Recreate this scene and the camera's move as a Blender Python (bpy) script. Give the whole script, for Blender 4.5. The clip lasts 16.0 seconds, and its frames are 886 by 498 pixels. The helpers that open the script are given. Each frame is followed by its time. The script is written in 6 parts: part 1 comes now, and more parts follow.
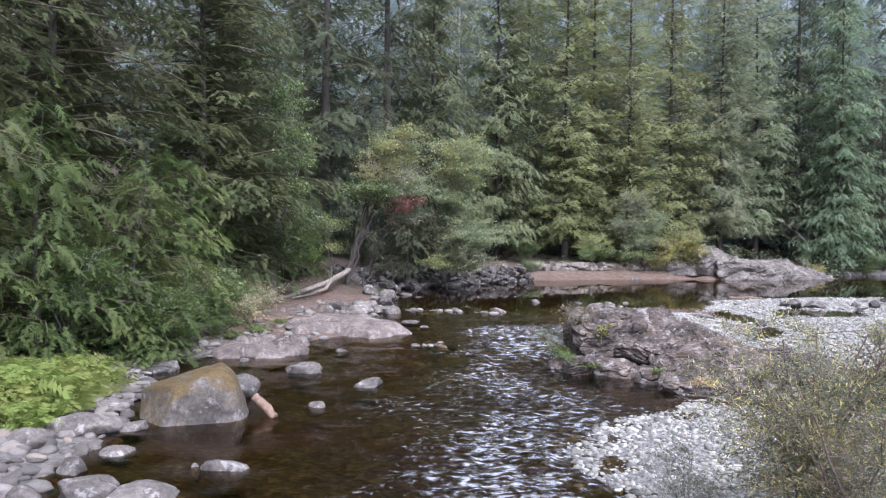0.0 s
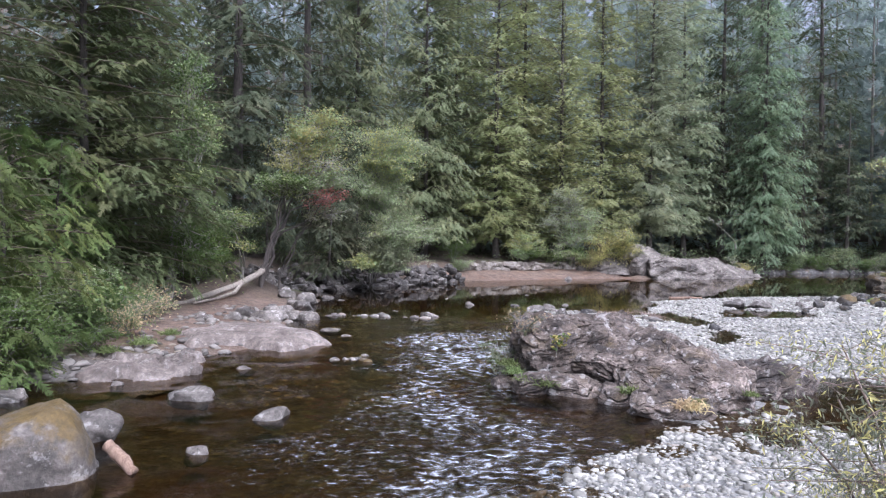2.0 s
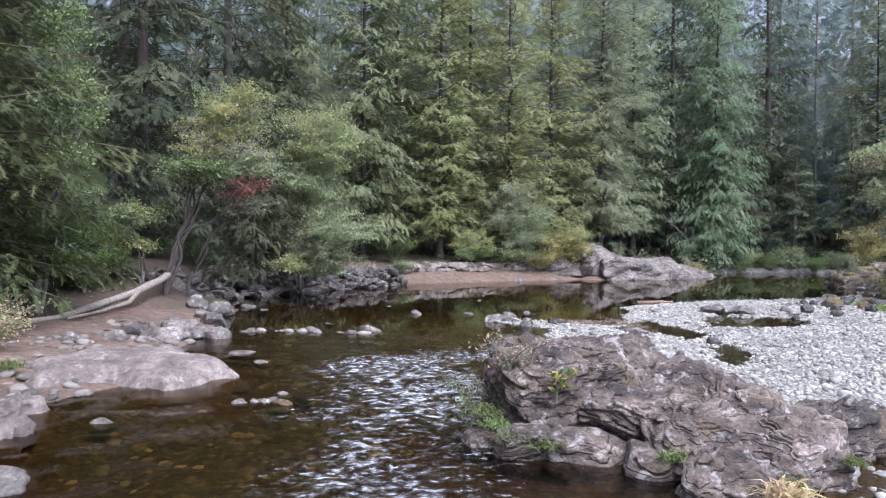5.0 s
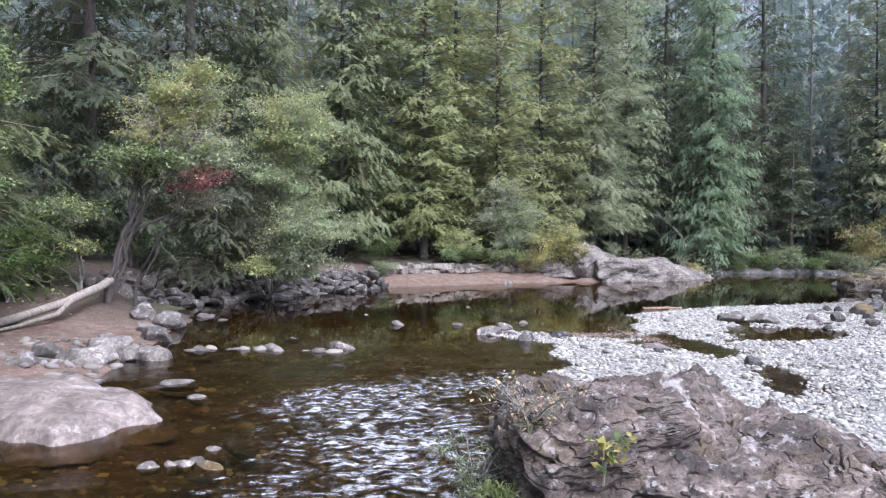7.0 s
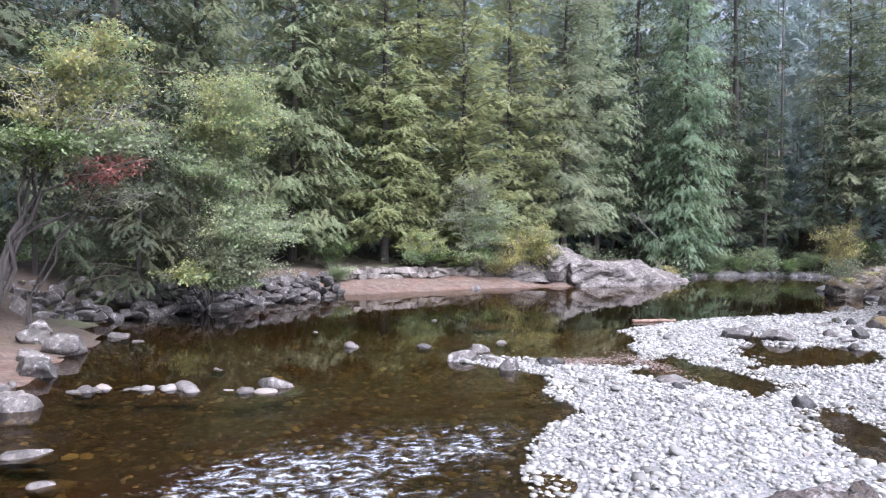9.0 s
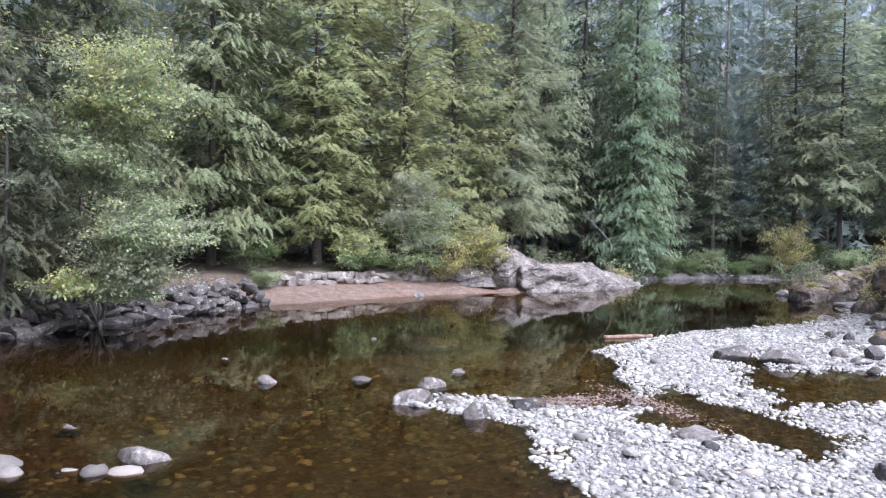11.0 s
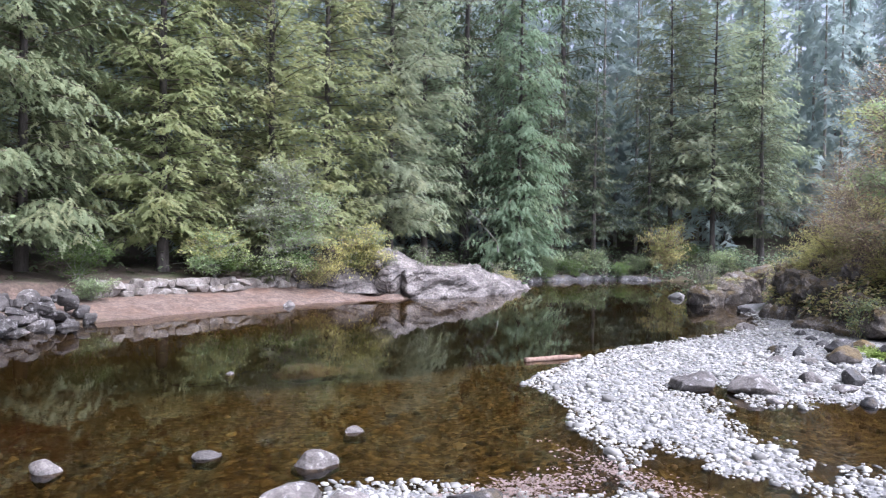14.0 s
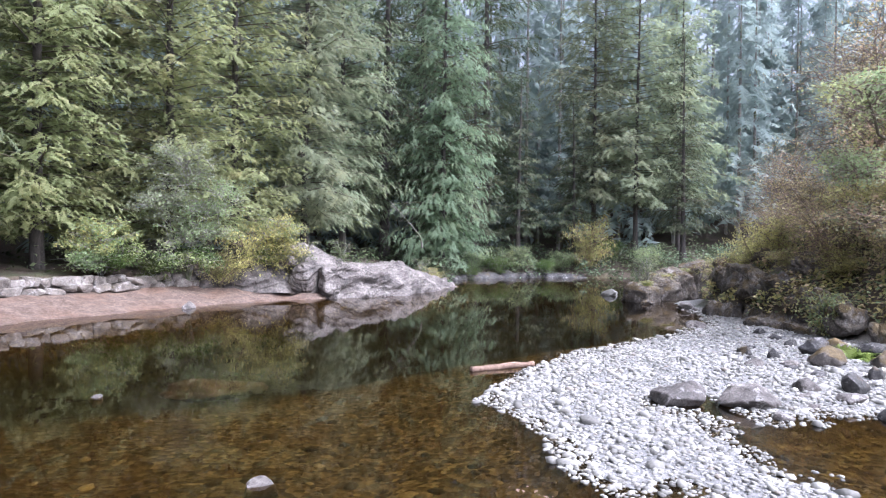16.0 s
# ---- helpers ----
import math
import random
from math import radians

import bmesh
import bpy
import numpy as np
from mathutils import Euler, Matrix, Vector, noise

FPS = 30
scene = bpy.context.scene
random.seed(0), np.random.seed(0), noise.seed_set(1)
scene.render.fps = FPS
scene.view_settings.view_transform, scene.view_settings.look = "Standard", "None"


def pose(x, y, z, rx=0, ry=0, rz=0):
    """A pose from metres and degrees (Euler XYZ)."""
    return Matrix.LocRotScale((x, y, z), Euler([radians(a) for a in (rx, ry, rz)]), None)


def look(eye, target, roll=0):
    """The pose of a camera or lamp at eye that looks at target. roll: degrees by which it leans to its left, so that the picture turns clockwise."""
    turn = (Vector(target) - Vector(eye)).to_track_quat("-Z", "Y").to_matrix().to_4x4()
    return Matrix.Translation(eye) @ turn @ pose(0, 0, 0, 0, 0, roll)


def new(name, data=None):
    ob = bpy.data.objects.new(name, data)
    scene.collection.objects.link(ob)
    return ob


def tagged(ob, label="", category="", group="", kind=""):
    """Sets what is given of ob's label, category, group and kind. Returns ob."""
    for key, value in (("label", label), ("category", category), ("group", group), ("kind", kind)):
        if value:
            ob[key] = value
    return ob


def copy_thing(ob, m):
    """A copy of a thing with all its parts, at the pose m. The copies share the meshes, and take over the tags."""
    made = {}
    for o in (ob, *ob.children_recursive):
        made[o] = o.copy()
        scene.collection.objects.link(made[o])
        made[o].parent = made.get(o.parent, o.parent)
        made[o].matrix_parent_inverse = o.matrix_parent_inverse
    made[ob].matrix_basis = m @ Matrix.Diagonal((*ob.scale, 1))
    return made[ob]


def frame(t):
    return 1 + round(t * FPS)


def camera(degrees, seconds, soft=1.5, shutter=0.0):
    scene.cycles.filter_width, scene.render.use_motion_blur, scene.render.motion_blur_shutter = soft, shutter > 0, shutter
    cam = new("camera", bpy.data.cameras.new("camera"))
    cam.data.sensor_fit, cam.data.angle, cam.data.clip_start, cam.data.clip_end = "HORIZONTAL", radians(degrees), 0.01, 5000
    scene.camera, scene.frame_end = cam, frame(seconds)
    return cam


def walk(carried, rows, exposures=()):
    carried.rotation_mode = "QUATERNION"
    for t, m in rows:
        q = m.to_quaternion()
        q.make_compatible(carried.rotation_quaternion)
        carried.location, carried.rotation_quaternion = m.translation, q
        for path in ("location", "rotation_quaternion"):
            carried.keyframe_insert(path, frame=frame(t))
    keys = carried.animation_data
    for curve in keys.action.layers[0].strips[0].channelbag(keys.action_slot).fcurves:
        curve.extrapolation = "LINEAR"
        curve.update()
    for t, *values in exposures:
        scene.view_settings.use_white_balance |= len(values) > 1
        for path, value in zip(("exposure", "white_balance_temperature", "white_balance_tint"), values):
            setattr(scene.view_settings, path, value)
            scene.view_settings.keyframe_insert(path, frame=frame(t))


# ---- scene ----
cam = camera(63.8, 16.0, soft=1.2)
METRES, EYE, TILT, LEAN, TURN = 27.52, 3.0, 0.0, 0.0, 0.0
ROWS = [
    (0.0, 0.0, 0.0, 0.0, 0.01, -0.77, -0.71),
    (0.5, -0.0002, 0.0276, -0.0017, -1.18, -0.76, -0.68),
    (1.0, 0.0003, 0.0558, -0.0031, -2.85, -0.72, -0.66),
    (1.5, 0.0008, 0.0841, -0.0043, -4.57, -0.68, -0.68),
    (2.0, 0.0015, 0.1121, -0.0052, -5.92, -0.67, -0.7),
    (2.5, 0.0025, 0.1401, -0.0063, -6.94, -0.65, -0.69),
    (3.0, 0.0037, 0.1677, -0.0073, -7.87, -0.63, -0.69),
    (3.5, 0.0048, 0.1957, -0.0078, -8.69, -0.61, -0.69),
    (4.0, 0.0067, 0.2237, -0.0082, -9.46, -0.61, -0.65),
    (6.5, 0.0281, 0.3727, -0.0072, -12.22, -0.65, -0.52),
    (7.0, 0.0345, 0.4046, -0.0069, -12.3, -0.67, -0.53),
    (7.5, 0.0408, 0.4377, -0.0059, -12.77, -0.68, -0.54),
    (8.0, 0.0475, 0.4722, -0.0045, -13.4, -0.68, -0.55),
    (8.5, 0.0549, 0.5082, -0.0027, -14.25, -0.71, -0.57),
    (9.0, 0.0629, 0.5452, -0.0014, -15.42, -0.7, -0.59),
    (11.5, 0.1069, 0.7249, 0.0028, -22.03, -0.63, -0.7),
    (12.0, 0.1146, 0.7552, 0.0038, -23.8, -0.63, -0.71),
    (12.5, 0.1225, 0.7841, 0.0042, -25.69, -0.61, -0.72),
    (13.0, 0.1311, 0.8122, 0.0043, -27.51, -0.56, -0.75),
    (13.5, 0.1408, 0.8399, 0.0038, -29.29, -0.54, -0.73),
    (14.0, 0.1512, 0.8668, 0.0024, -31.05, -0.52, -0.7),
    (14.5, 0.1622, 0.8932, 0.0001, -32.82, -0.51, -0.69),
    (15.0, 0.1741, 0.9192, -0.0027, -34.58, -0.49, -0.7),
    (15.5, 0.1871, 0.9449, -0.0055, -36.32, -0.48, -0.7),
    (16.0, 0.2007, 0.9705, -0.0077, -37.83, -0.48, -0.71),
]
walk(cam, [(t, pose(0, 0, EYE, TILT, LEAN, TURN) @ pose(METRES * x, METRES * y, METRES * z, 90 + pitch, roll, yaw)) for t, x, y, z, yaw, pitch, roll in ROWS], [(0.0, 1.02, 5450, 19.5), (6.0, 1.14, 5430, 19.5), (9.0, 1.44, 5420, 20.5), (12.5, 1.42, 5390, 21.0), (16.0, 1.58, 5390, 21.5)])

# ---- light ----
world = bpy.data.worlds.new("sky")
scene.world = world
world.use_nodes = True
wn = world.node_tree
sky = wn.nodes.new("ShaderNodeTexSky")
sky.sky_type, sky.sun_disc = "NISHITA", False
sky.sun_elevation, sky.sun_rotation = radians(57), radians(152)
sky.dust_density, sky.air_density, sky.ozone_density = 9.0, 0.8, 0.5
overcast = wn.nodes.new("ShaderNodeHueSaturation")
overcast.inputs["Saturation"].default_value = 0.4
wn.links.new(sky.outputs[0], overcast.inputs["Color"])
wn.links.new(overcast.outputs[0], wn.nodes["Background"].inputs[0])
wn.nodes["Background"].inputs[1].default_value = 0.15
lamp = bpy.data.lights.new("sun", "SUN")
lamp.energy, lamp.angle, lamp.color = 1.5, radians(50), (1.0, 0.985, 0.96)
sun = new("sun", lamp)
SUN_TO = Vector((math.sin(radians(152)) * math.cos(radians(57)), math.cos(radians(152)) * math.cos(radians(57)), math.sin(radians(57))))
sun.matrix_world = look(SUN_TO * 200, (0, 0, 0))


# ---- arithmetic ----
def lattice(ix, iy, iz, s):
    h = (ix.astype(np.int64) * 374761393 + iy.astype(np.int64) * 668265263 + iz.astype(np.int64) * 2147483647 + s * 974634777) & 0xFFFFFFFF
    h = ((h ^ (h >> 13)) * 1274126177) & 0xFFFFFFFF
    h = h ^ (h >> 16)
    return (h & 0xFFFF) / 32767.5 - 1.0


def noise3(x, y, z, s=0):
    x, y, z = np.broadcast_arrays(np.asarray(x, float), np.asarray(y, float), np.asarray(z, float))
    ix, iy, iz = np.floor(x), np.floor(y), np.floor(z)
    u, v, w = x - ix, y - iy, z - iz
    u, v, w = (a * a * (3 - 2 * a) for a in (u, v, w))
    out = 0
    for a in (0, 1):
        for b in (0, 1):
            for c in (0, 1):
                out = out + lattice(ix + a, iy + b, iz + c, s) * (u if a else 1 - u) * (v if b else 1 - v) * (w if c else 1 - w)
    return out


def fbm(x, y, z=0.0, s=0, octaves=4):
    x, y, z = np.asarray(x, float), np.asarray(y, float), np.asarray(z, float)
    return sum(noise3(x * 2 ** i, y * 2 ** i, z * 2 ** i, s + i) * 0.5 ** i for i in range(octaves))


def ridged(x, y, z=0.0, s=0, octaves=4):
    x, y, z = np.asarray(x, float), np.asarray(y, float), np.asarray(z, float)
    return sum((1 - 2 * np.abs(noise3(x * 2 ** i, y * 2 ** i, z * 2 ** i, s + i))) * 0.5 ** i for i in range(octaves))


def unit(a):
    return a / (np.linalg.norm(a, axis=-1, keepdims=True) + 1e-9)


def smooth(a, lo, hi):
    k = np.clip((np.asarray(a, float) - lo) / (hi - lo), 0, 1)
    return k * k * (3 - 2 * k)


def inside(poly, x, y):
    """Signed distance to a closed outline, positive inside."""
    p = np.array(poly, float)
    q = np.roll(p, -1, 0)
    best = np.full(np.shape(x), 1e9)
    ins = np.zeros(np.shape(x), bool)
    for (ax, ay), (bx, by) in zip(p, q):
        dx, dy = bx - ax, by - ay
        k = np.clip(((x - ax) * dx + (y - ay) * dy) / (dx * dx + dy * dy), 0, 1)
        best = np.minimum(best, (x - ax - k * dx) ** 2 + (y - ay - k * dy) ** 2)
        ins ^= ((ay > y) != (by > y)) & (x < (bx - ax) * (y - ay) / (by - ay + 1e-12) + ax)
    return np.where(ins, 1, -1) * np.sqrt(best)


# ---- meshes ----
def mesh_of(name, verts, faces, mats=(), flat=False, slot=None):
    """verts (n, 3), faces (m, k) with one k."""
    verts, faces = np.asarray(verts, np.float32), np.asarray(faces, np.int32)
    me = bpy.data.meshes.new(name)
    k = faces.shape[1]
    me.vertices.add(len(verts)), me.loops.add(faces.size), me.polygons.add(len(faces))
    me.vertices.foreach_set("co", verts.ravel())
    me.loops.foreach_set("vertex_index", faces.ravel())
    me.polygons.foreach_set("loop_start", np.arange(0, faces.size, k, dtype=np.int32))
    me.polygons.foreach_set("use_smooth", np.full(len(faces), not flat))
    me.update(calc_edges=True)
    for m in mats:
        me.materials.append(m)
    if slot is not None:
        me.polygons.foreach_set("material_index", np.asarray(slot, np.int32))
    return me


def part(name, me, parent, label="", m=None):
    ob = new(name, me)
    ob.parent = parent
    if m is not None:
        ob.matrix_basis = m
    return tagged(ob, label)


def thing(name, label, category, m=None, group="", kind="", me=None):
    ob = new(name, me)
    if m is not None:
        ob.matrix_basis = m
    return tagged(ob, label, category, group, kind)


def attribute(me, name, values):
    a = me.attributes.new(name, "FLOAT", "POINT")
    a.data.foreach_set("value", np.asarray(values, np.float32).ravel())


def sheet(xs, ys, z):
    """Grid of quads over two rows of coordinates."""
    nx, ny = len(xs), len(ys)
    X, Y = np.meshgrid(xs, ys)
    v = np.stack([X, Y, z], -1).reshape(-1, 3)
    i = (np.arange(ny - 1)[:, None] * nx + np.arange(nx - 1)[None]).ravel()
    return v, np.stack([i, i + 1, i + nx + 1, i + nx], 1)


def spaced(lo, hi, step, far, grow=1.16):
    """Even steps between lo and hi, then growing ones out to far on both sides."""
    mid = np.arange(lo, hi + step / 2, step)
    out, s = [], step
    while not out or out[-1] < far:
        s *= grow
        out.append((out[-1] if out else 0) + s)
    out = np.array(out)
    return np.concatenate([lo - out[::-1], mid, mid[-1] + out])


def ball(n):
    bm = bmesh.new()
    bmesh.ops.create_icosphere(bm, subdivisions=n, radius=1)
    v = np.array([p.co[:] for p in bm.verts])
    f = np.array([[p.index for p in q.verts] for q in bm.faces])
    bm.free()
    return v, f


BALLS = {n: ball(n) for n in (1, 2, 3, 4, 5, 6, 7)}


def tube(points, radii, sides=7):
    """Tapered tube along points."""
    p, r = np.asarray(points, float), np.asarray(radii, float)
    d = np.gradient(p, axis=0)
    d /= np.linalg.norm(d, axis=1)[:, None] + 1e-9
    a = np.where(np.abs(d[:, 2:3]) > 0.9, [[1.0, 0, 0]], [[0, 0, 1.0]])
    u = np.cross(d, a)
    u /= np.linalg.norm(u, axis=1)[:, None] + 1e-9
    w = np.cross(d, u)
    k = np.arange(sides) / sides * 2 * np.pi
    v = p[:, None] + r[:, None, None] * (np.cos(k)[None, :, None] * u[:, None] + np.sin(k)[None, :, None] * w[:, None])
    n = len(p)
    i = (np.arange(n - 1)[:, None] * sides + np.arange(sides)[None]).ravel()
    j = (np.arange(n - 1)[:, None] * sides + (np.arange(sides)[None] + 1) % sides).ravel()
    return v.reshape(-1, 3), np.concatenate([np.stack([i, j, j + sides], 1), np.stack([i, j + sides, i + sides], 1)])


def joined(pieces):
    vs, fs, n = [], [], 0
    for v, f in pieces:
        vs.append(v), fs.append(f + n)
        n += len(v)
    return np.concatenate(vs), np.concatenate(fs)


def capped(v, f, sides):
    """Close both ends of a tube."""
    n = len(v)
    a, b = v[:sides].mean(0), v[-sides:].mean(0)
    k = np.arange(sides)
    lo = np.stack([np.full(sides, n), (k + 1) % sides, k], 1)
    hi = np.stack([np.full(sides, n + 1), n - sides + k, n - sides + (k + 1) % sides], 1)
    return np.concatenate([v, [a, b]]), np.concatenate([f, lo, hi])


# ---- materials ----
def material(name):
    m = bpy.data.materials.new(name)
    m.use_nodes = True
    t = m.node_tree
    return m, t, t.nodes["Principled BSDF"]


def node(t, kind, **sets):
    n = t.nodes.new(kind)
    for k, v in sets.items():
        n.inputs[k].default_value = v
    return n


def ramp(t, fac, stops):
    r = t.nodes.new("ShaderNodeValToRGB")
    e = r.color_ramp.elements
    while len(e) < len(stops):
        e.new(0.5)
    for q, (pos, c) in zip(e, stops):
        q.position, q.color = pos, (*c, 1)
    t.links.new(fac, r.inputs[0])
    return r.outputs[0]


def noise_tex(t, scale, detail=4, rough=0.6, coord=None):
    n = node(t, "ShaderNodeTexNoise", Scale=scale, Detail=detail, Roughness=rough)
    if coord is None:
        coord = t.nodes.new("ShaderNodeNewGeometry").outputs["Position"]
    t.links.new(coord, n.inputs["Vector"])
    return n.outputs["Fac"]


def mix(t, fac, a, b, blend="MIX"):
    n = t.nodes.new("ShaderNodeMix")
    n.data_type, n.blend_type = "RGBA", blend
    for v, s in ((fac, 0), (a, 6), (b, 7)):
        if isinstance(v, (int, float)):
            n.inputs[s].default_value = v
        elif isinstance(v, tuple):
            n.inputs[s].default_value = (*v, 1)
        else:
            t.links.new(v, n.inputs[s])
    return n.outputs[2]


def math_node(t, op, a, b=0.0):
    n = t.nodes.new("ShaderNodeMath")
    n.operation = op
    for v, s in ((a, 0), (b, 1)):
        if isinstance(v, (int, float)):
            n.inputs[s].default_value = v
        else:
            t.links.new(v, n.inputs[s])
    return n.outputs[0]


def bump(t, height, strength, distance, normal=None):
    b = node(t, "ShaderNodeBump", Strength=strength, Distance=distance)
    t.links.new(height, b.inputs["Height"])
    if normal is not None:
        t.links.new(normal, b.inputs["Normal"])
    return b.outputs[0]


def foliage(name, dark, light, yellow, gloss=0.7, through_it=0.5, sat=0.88):
    """Leaf or needle: colour varies by spray, by tree and in drifts over the crown."""
    m, t, p = material(name)
    geo, info = t.nodes.new("ShaderNodeNewGeometry"), t.nodes.new("ShaderNodeObjectInfo")
    c = mix(t, ramp(t, geo.outputs["Random Per Island"], [(0.0, (0.28,) * 3), (1.0, (0.78,) * 3)]), dark, light)
    c = mix(t, ramp(t, noise_tex(t, 0.45, 3), [(0.5, (0, 0, 0)), (0.72, (1, 1, 1))]), c, yellow)
    hsv = t.nodes.new("ShaderNodeHueSaturation")
    t.links.new(c, hsv.inputs["Color"])
    hsv.inputs["Saturation"].default_value = sat
    n = t.nodes.new("ShaderNodeMath")
    n.operation = "MULTIPLY_ADD"
    t.links.new(info.outputs["Random"], n.inputs[0])
    n.inputs[1].default_value, n.inputs[2].default_value = 0.024, 0.488
    t.links.new(n.outputs[0], hsv.inputs["Hue"])
    v = t.nodes.new("ShaderNodeMath")
    v.operation = "MULTIPLY_ADD"
    t.links.new(info.outputs["Random"], v.inputs[0])
    v.inputs[1].default_value, v.inputs[2].default_value = 0.36, 0.82
    t.links.new(v.outputs[0], hsv.inputs["Value"])
    t.links.new(hsv.outputs[0], p.inputs["Base Color"])
    p.inputs["Roughness"].default_value, p.inputs["Specular IOR Level"].default_value = gloss, 0.3
    tr = t.nodes.new("ShaderNodeBsdfTranslucent")
    t.links.new(hsv.outputs[0], tr.inputs["Color"])
    sh = node(t, "ShaderNodeMixShader", Fac=through_it)
    t.links.new(p.outputs[0], sh.inputs[1]), t.links.new(tr.outputs[0], sh.inputs[2])
    t.links.new(sh.outputs[0], t.nodes["Material Output"].inputs["Surface"])
    return m


# Needle colour lifted paler to carry the haze over the trees behind the beach.
FIR = foliage("fir_needles", (0.203, 0.226, 0.104), (0.301, 0.332, 0.154), (0.357, 0.346, 0.161), sat=1.0, through_it=0.6)
# Darker copy of the fir needles: the near bank's shade put into the colour.
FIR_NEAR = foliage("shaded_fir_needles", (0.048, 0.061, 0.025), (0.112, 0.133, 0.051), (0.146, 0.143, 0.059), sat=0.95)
# Shade deeper in the wood is painted into this dark green.
FIR_SHADED = foliage("shaded_dark_needles", (0.048, 0.065, 0.032), (0.100, 0.125, 0.062), (0.130, 0.134, 0.065))
# Distance haze is put into this pale blue-green needle colour.
FIR_HAZED = foliage("hazed_needles", (0.193, 0.248, 0.227), (0.295, 0.365, 0.335), (0.319, 0.372, 0.296), sat=0.9, through_it=0.6)
# Hemlock and cedar are lightened too, haze being part of their colour.
HEMLOCK = foliage("hemlock_needles", (0.172, 0.204, 0.117), (0.285, 0.330, 0.189), (0.338, 0.355, 0.180), sat=0.9, through_it=0.6)
CEDAR = foliage("cedar_sprays", (0.137, 0.198, 0.112), (0.239, 0.327, 0.184), (0.287, 0.339, 0.177), sat=0.9, through_it=0.6)
CEDAR_OLIVE = foliage("olive_sprays", (0.114, 0.145, 0.067), (0.229, 0.273, 0.131), (0.301, 0.311, 0.150), sat=0.92)
SANDBAR = foliage("sandbar_willow_leaves", (0.1, 0.12, 0.08), (0.21, 0.235, 0.155), (0.2, 0.2, 0.12))
FERN = foliage("bracken_fronds", (0.11, 0.15, 0.025), (0.24, 0.29, 0.065), (0.31, 0.31, 0.09), sat=0.95)
MOSS = foliage("mossy_growth", (0.200, 0.163, 0.062), (0.463, 0.400, 0.150), (0.575, 0.537, 0.163), sat=0.92)
ALDER = foliage("alder_leaves", (0.135, 0.216, 0.086), (0.365, 0.459, 0.196), (0.486, 0.486, 0.173))
WILLOW = foliage("willow_leaves", (0.190, 0.225, 0.123), (0.380, 0.420, 0.242), (0.380, 0.370, 0.189))
BRIGHT = foliage("bright_leaves", (0.049, 0.087, 0.020), (0.125, 0.180, 0.044), (0.191, 0.213, 0.057), sat=0.93)
BROWNISH = foliage("rusty_leaves", (0.309, 0.210, 0.117), (0.568, 0.420, 0.246), (0.593, 0.500, 0.211), sat=0.88)
RED = foliage("red_leaves", (0.340, 0.085, 0.076), (0.510, 0.170, 0.145), (0.408, 0.119, 0.102), sat=0.85)
YELLOW = foliage("yellow_leaves", (0.3, 0.28, 0.05), (0.48, 0.44, 0.12), (0.4, 0.42, 0.12), sat=0.95)
YELLOW_GREEN = foliage("yellow_green_leaves", (0.25, 0.26, 0.08), (0.44, 0.43, 0.15), (0.5, 0.45, 0.14), sat=0.9)
DEAD_LEAF = foliage("fallen_leaves", (0.24, 0.165, 0.13), (0.38, 0.29, 0.24), (0.36, 0.26, 0.18), sat=0.85)
GRASS = foliage("grass_blades", (0.1, 0.14, 0.04), (0.2, 0.25, 0.085), (0.28, 0.27, 0.11), sat=0.92)


def bark_material(name, a, b, moss=0.0):
    m, t, p = material(name)
    co = t.nodes.new("ShaderNodeTexCoord").outputs["Object"]
    mp = t.nodes.new("ShaderNodeMapping")
    mp.inputs["Scale"].default_value = (6, 6, 1.2)
    t.links.new(co, mp.inputs["Vector"])
    f = noise_tex(t, 2.0, 6, 0.7, mp.outputs[0])
    c = ramp(t, f, [(0.3, a), (0.7, b)])
    if moss:
        c = mix(t, ramp(t, noise_tex(t, 1.6, 3), [(0.5, (0, 0, 0)), (0.62, (moss,) * 3)]), c, (0.09, 0.11, 0.03))
    t.links.new(c, p.inputs["Base Color"])
    p.inputs["Roughness"].default_value = 0.9
    t.links.new(bump(t, f, 0.9, 0.05), p.inputs["Normal"])
    return m


BARK = bark_material("conifer_bark", (0.03, 0.026, 0.023), (0.1, 0.085, 0.075))
BARK_GREY = bark_material("alder_bark", (0.10, 0.095, 0.085), (0.3, 0.28, 0.25), 0.7)
BARK_PALE = bark_material("lichened_twig", (0.18, 0.17, 0.15), (0.38, 0.36, 0.32), 0.3)
BARK_PURPLE = bark_material("bare_brown_twig", (0.11, 0.078, 0.062), (0.26, 0.195, 0.165), 0.6)
BARK_MOSS = bark_material("mossy_limb", (0.06, 0.05, 0.035), (0.16, 0.13, 0.09), 0.9)
DRIFT = bark_material("bleached_wood", (0.11, 0.09, 0.072), (0.33, 0.29, 0.245))
LOG_ORANGE = bark_material("wet_peeled_wood", (0.12, 0.075, 0.05), (0.28, 0.19, 0.14))


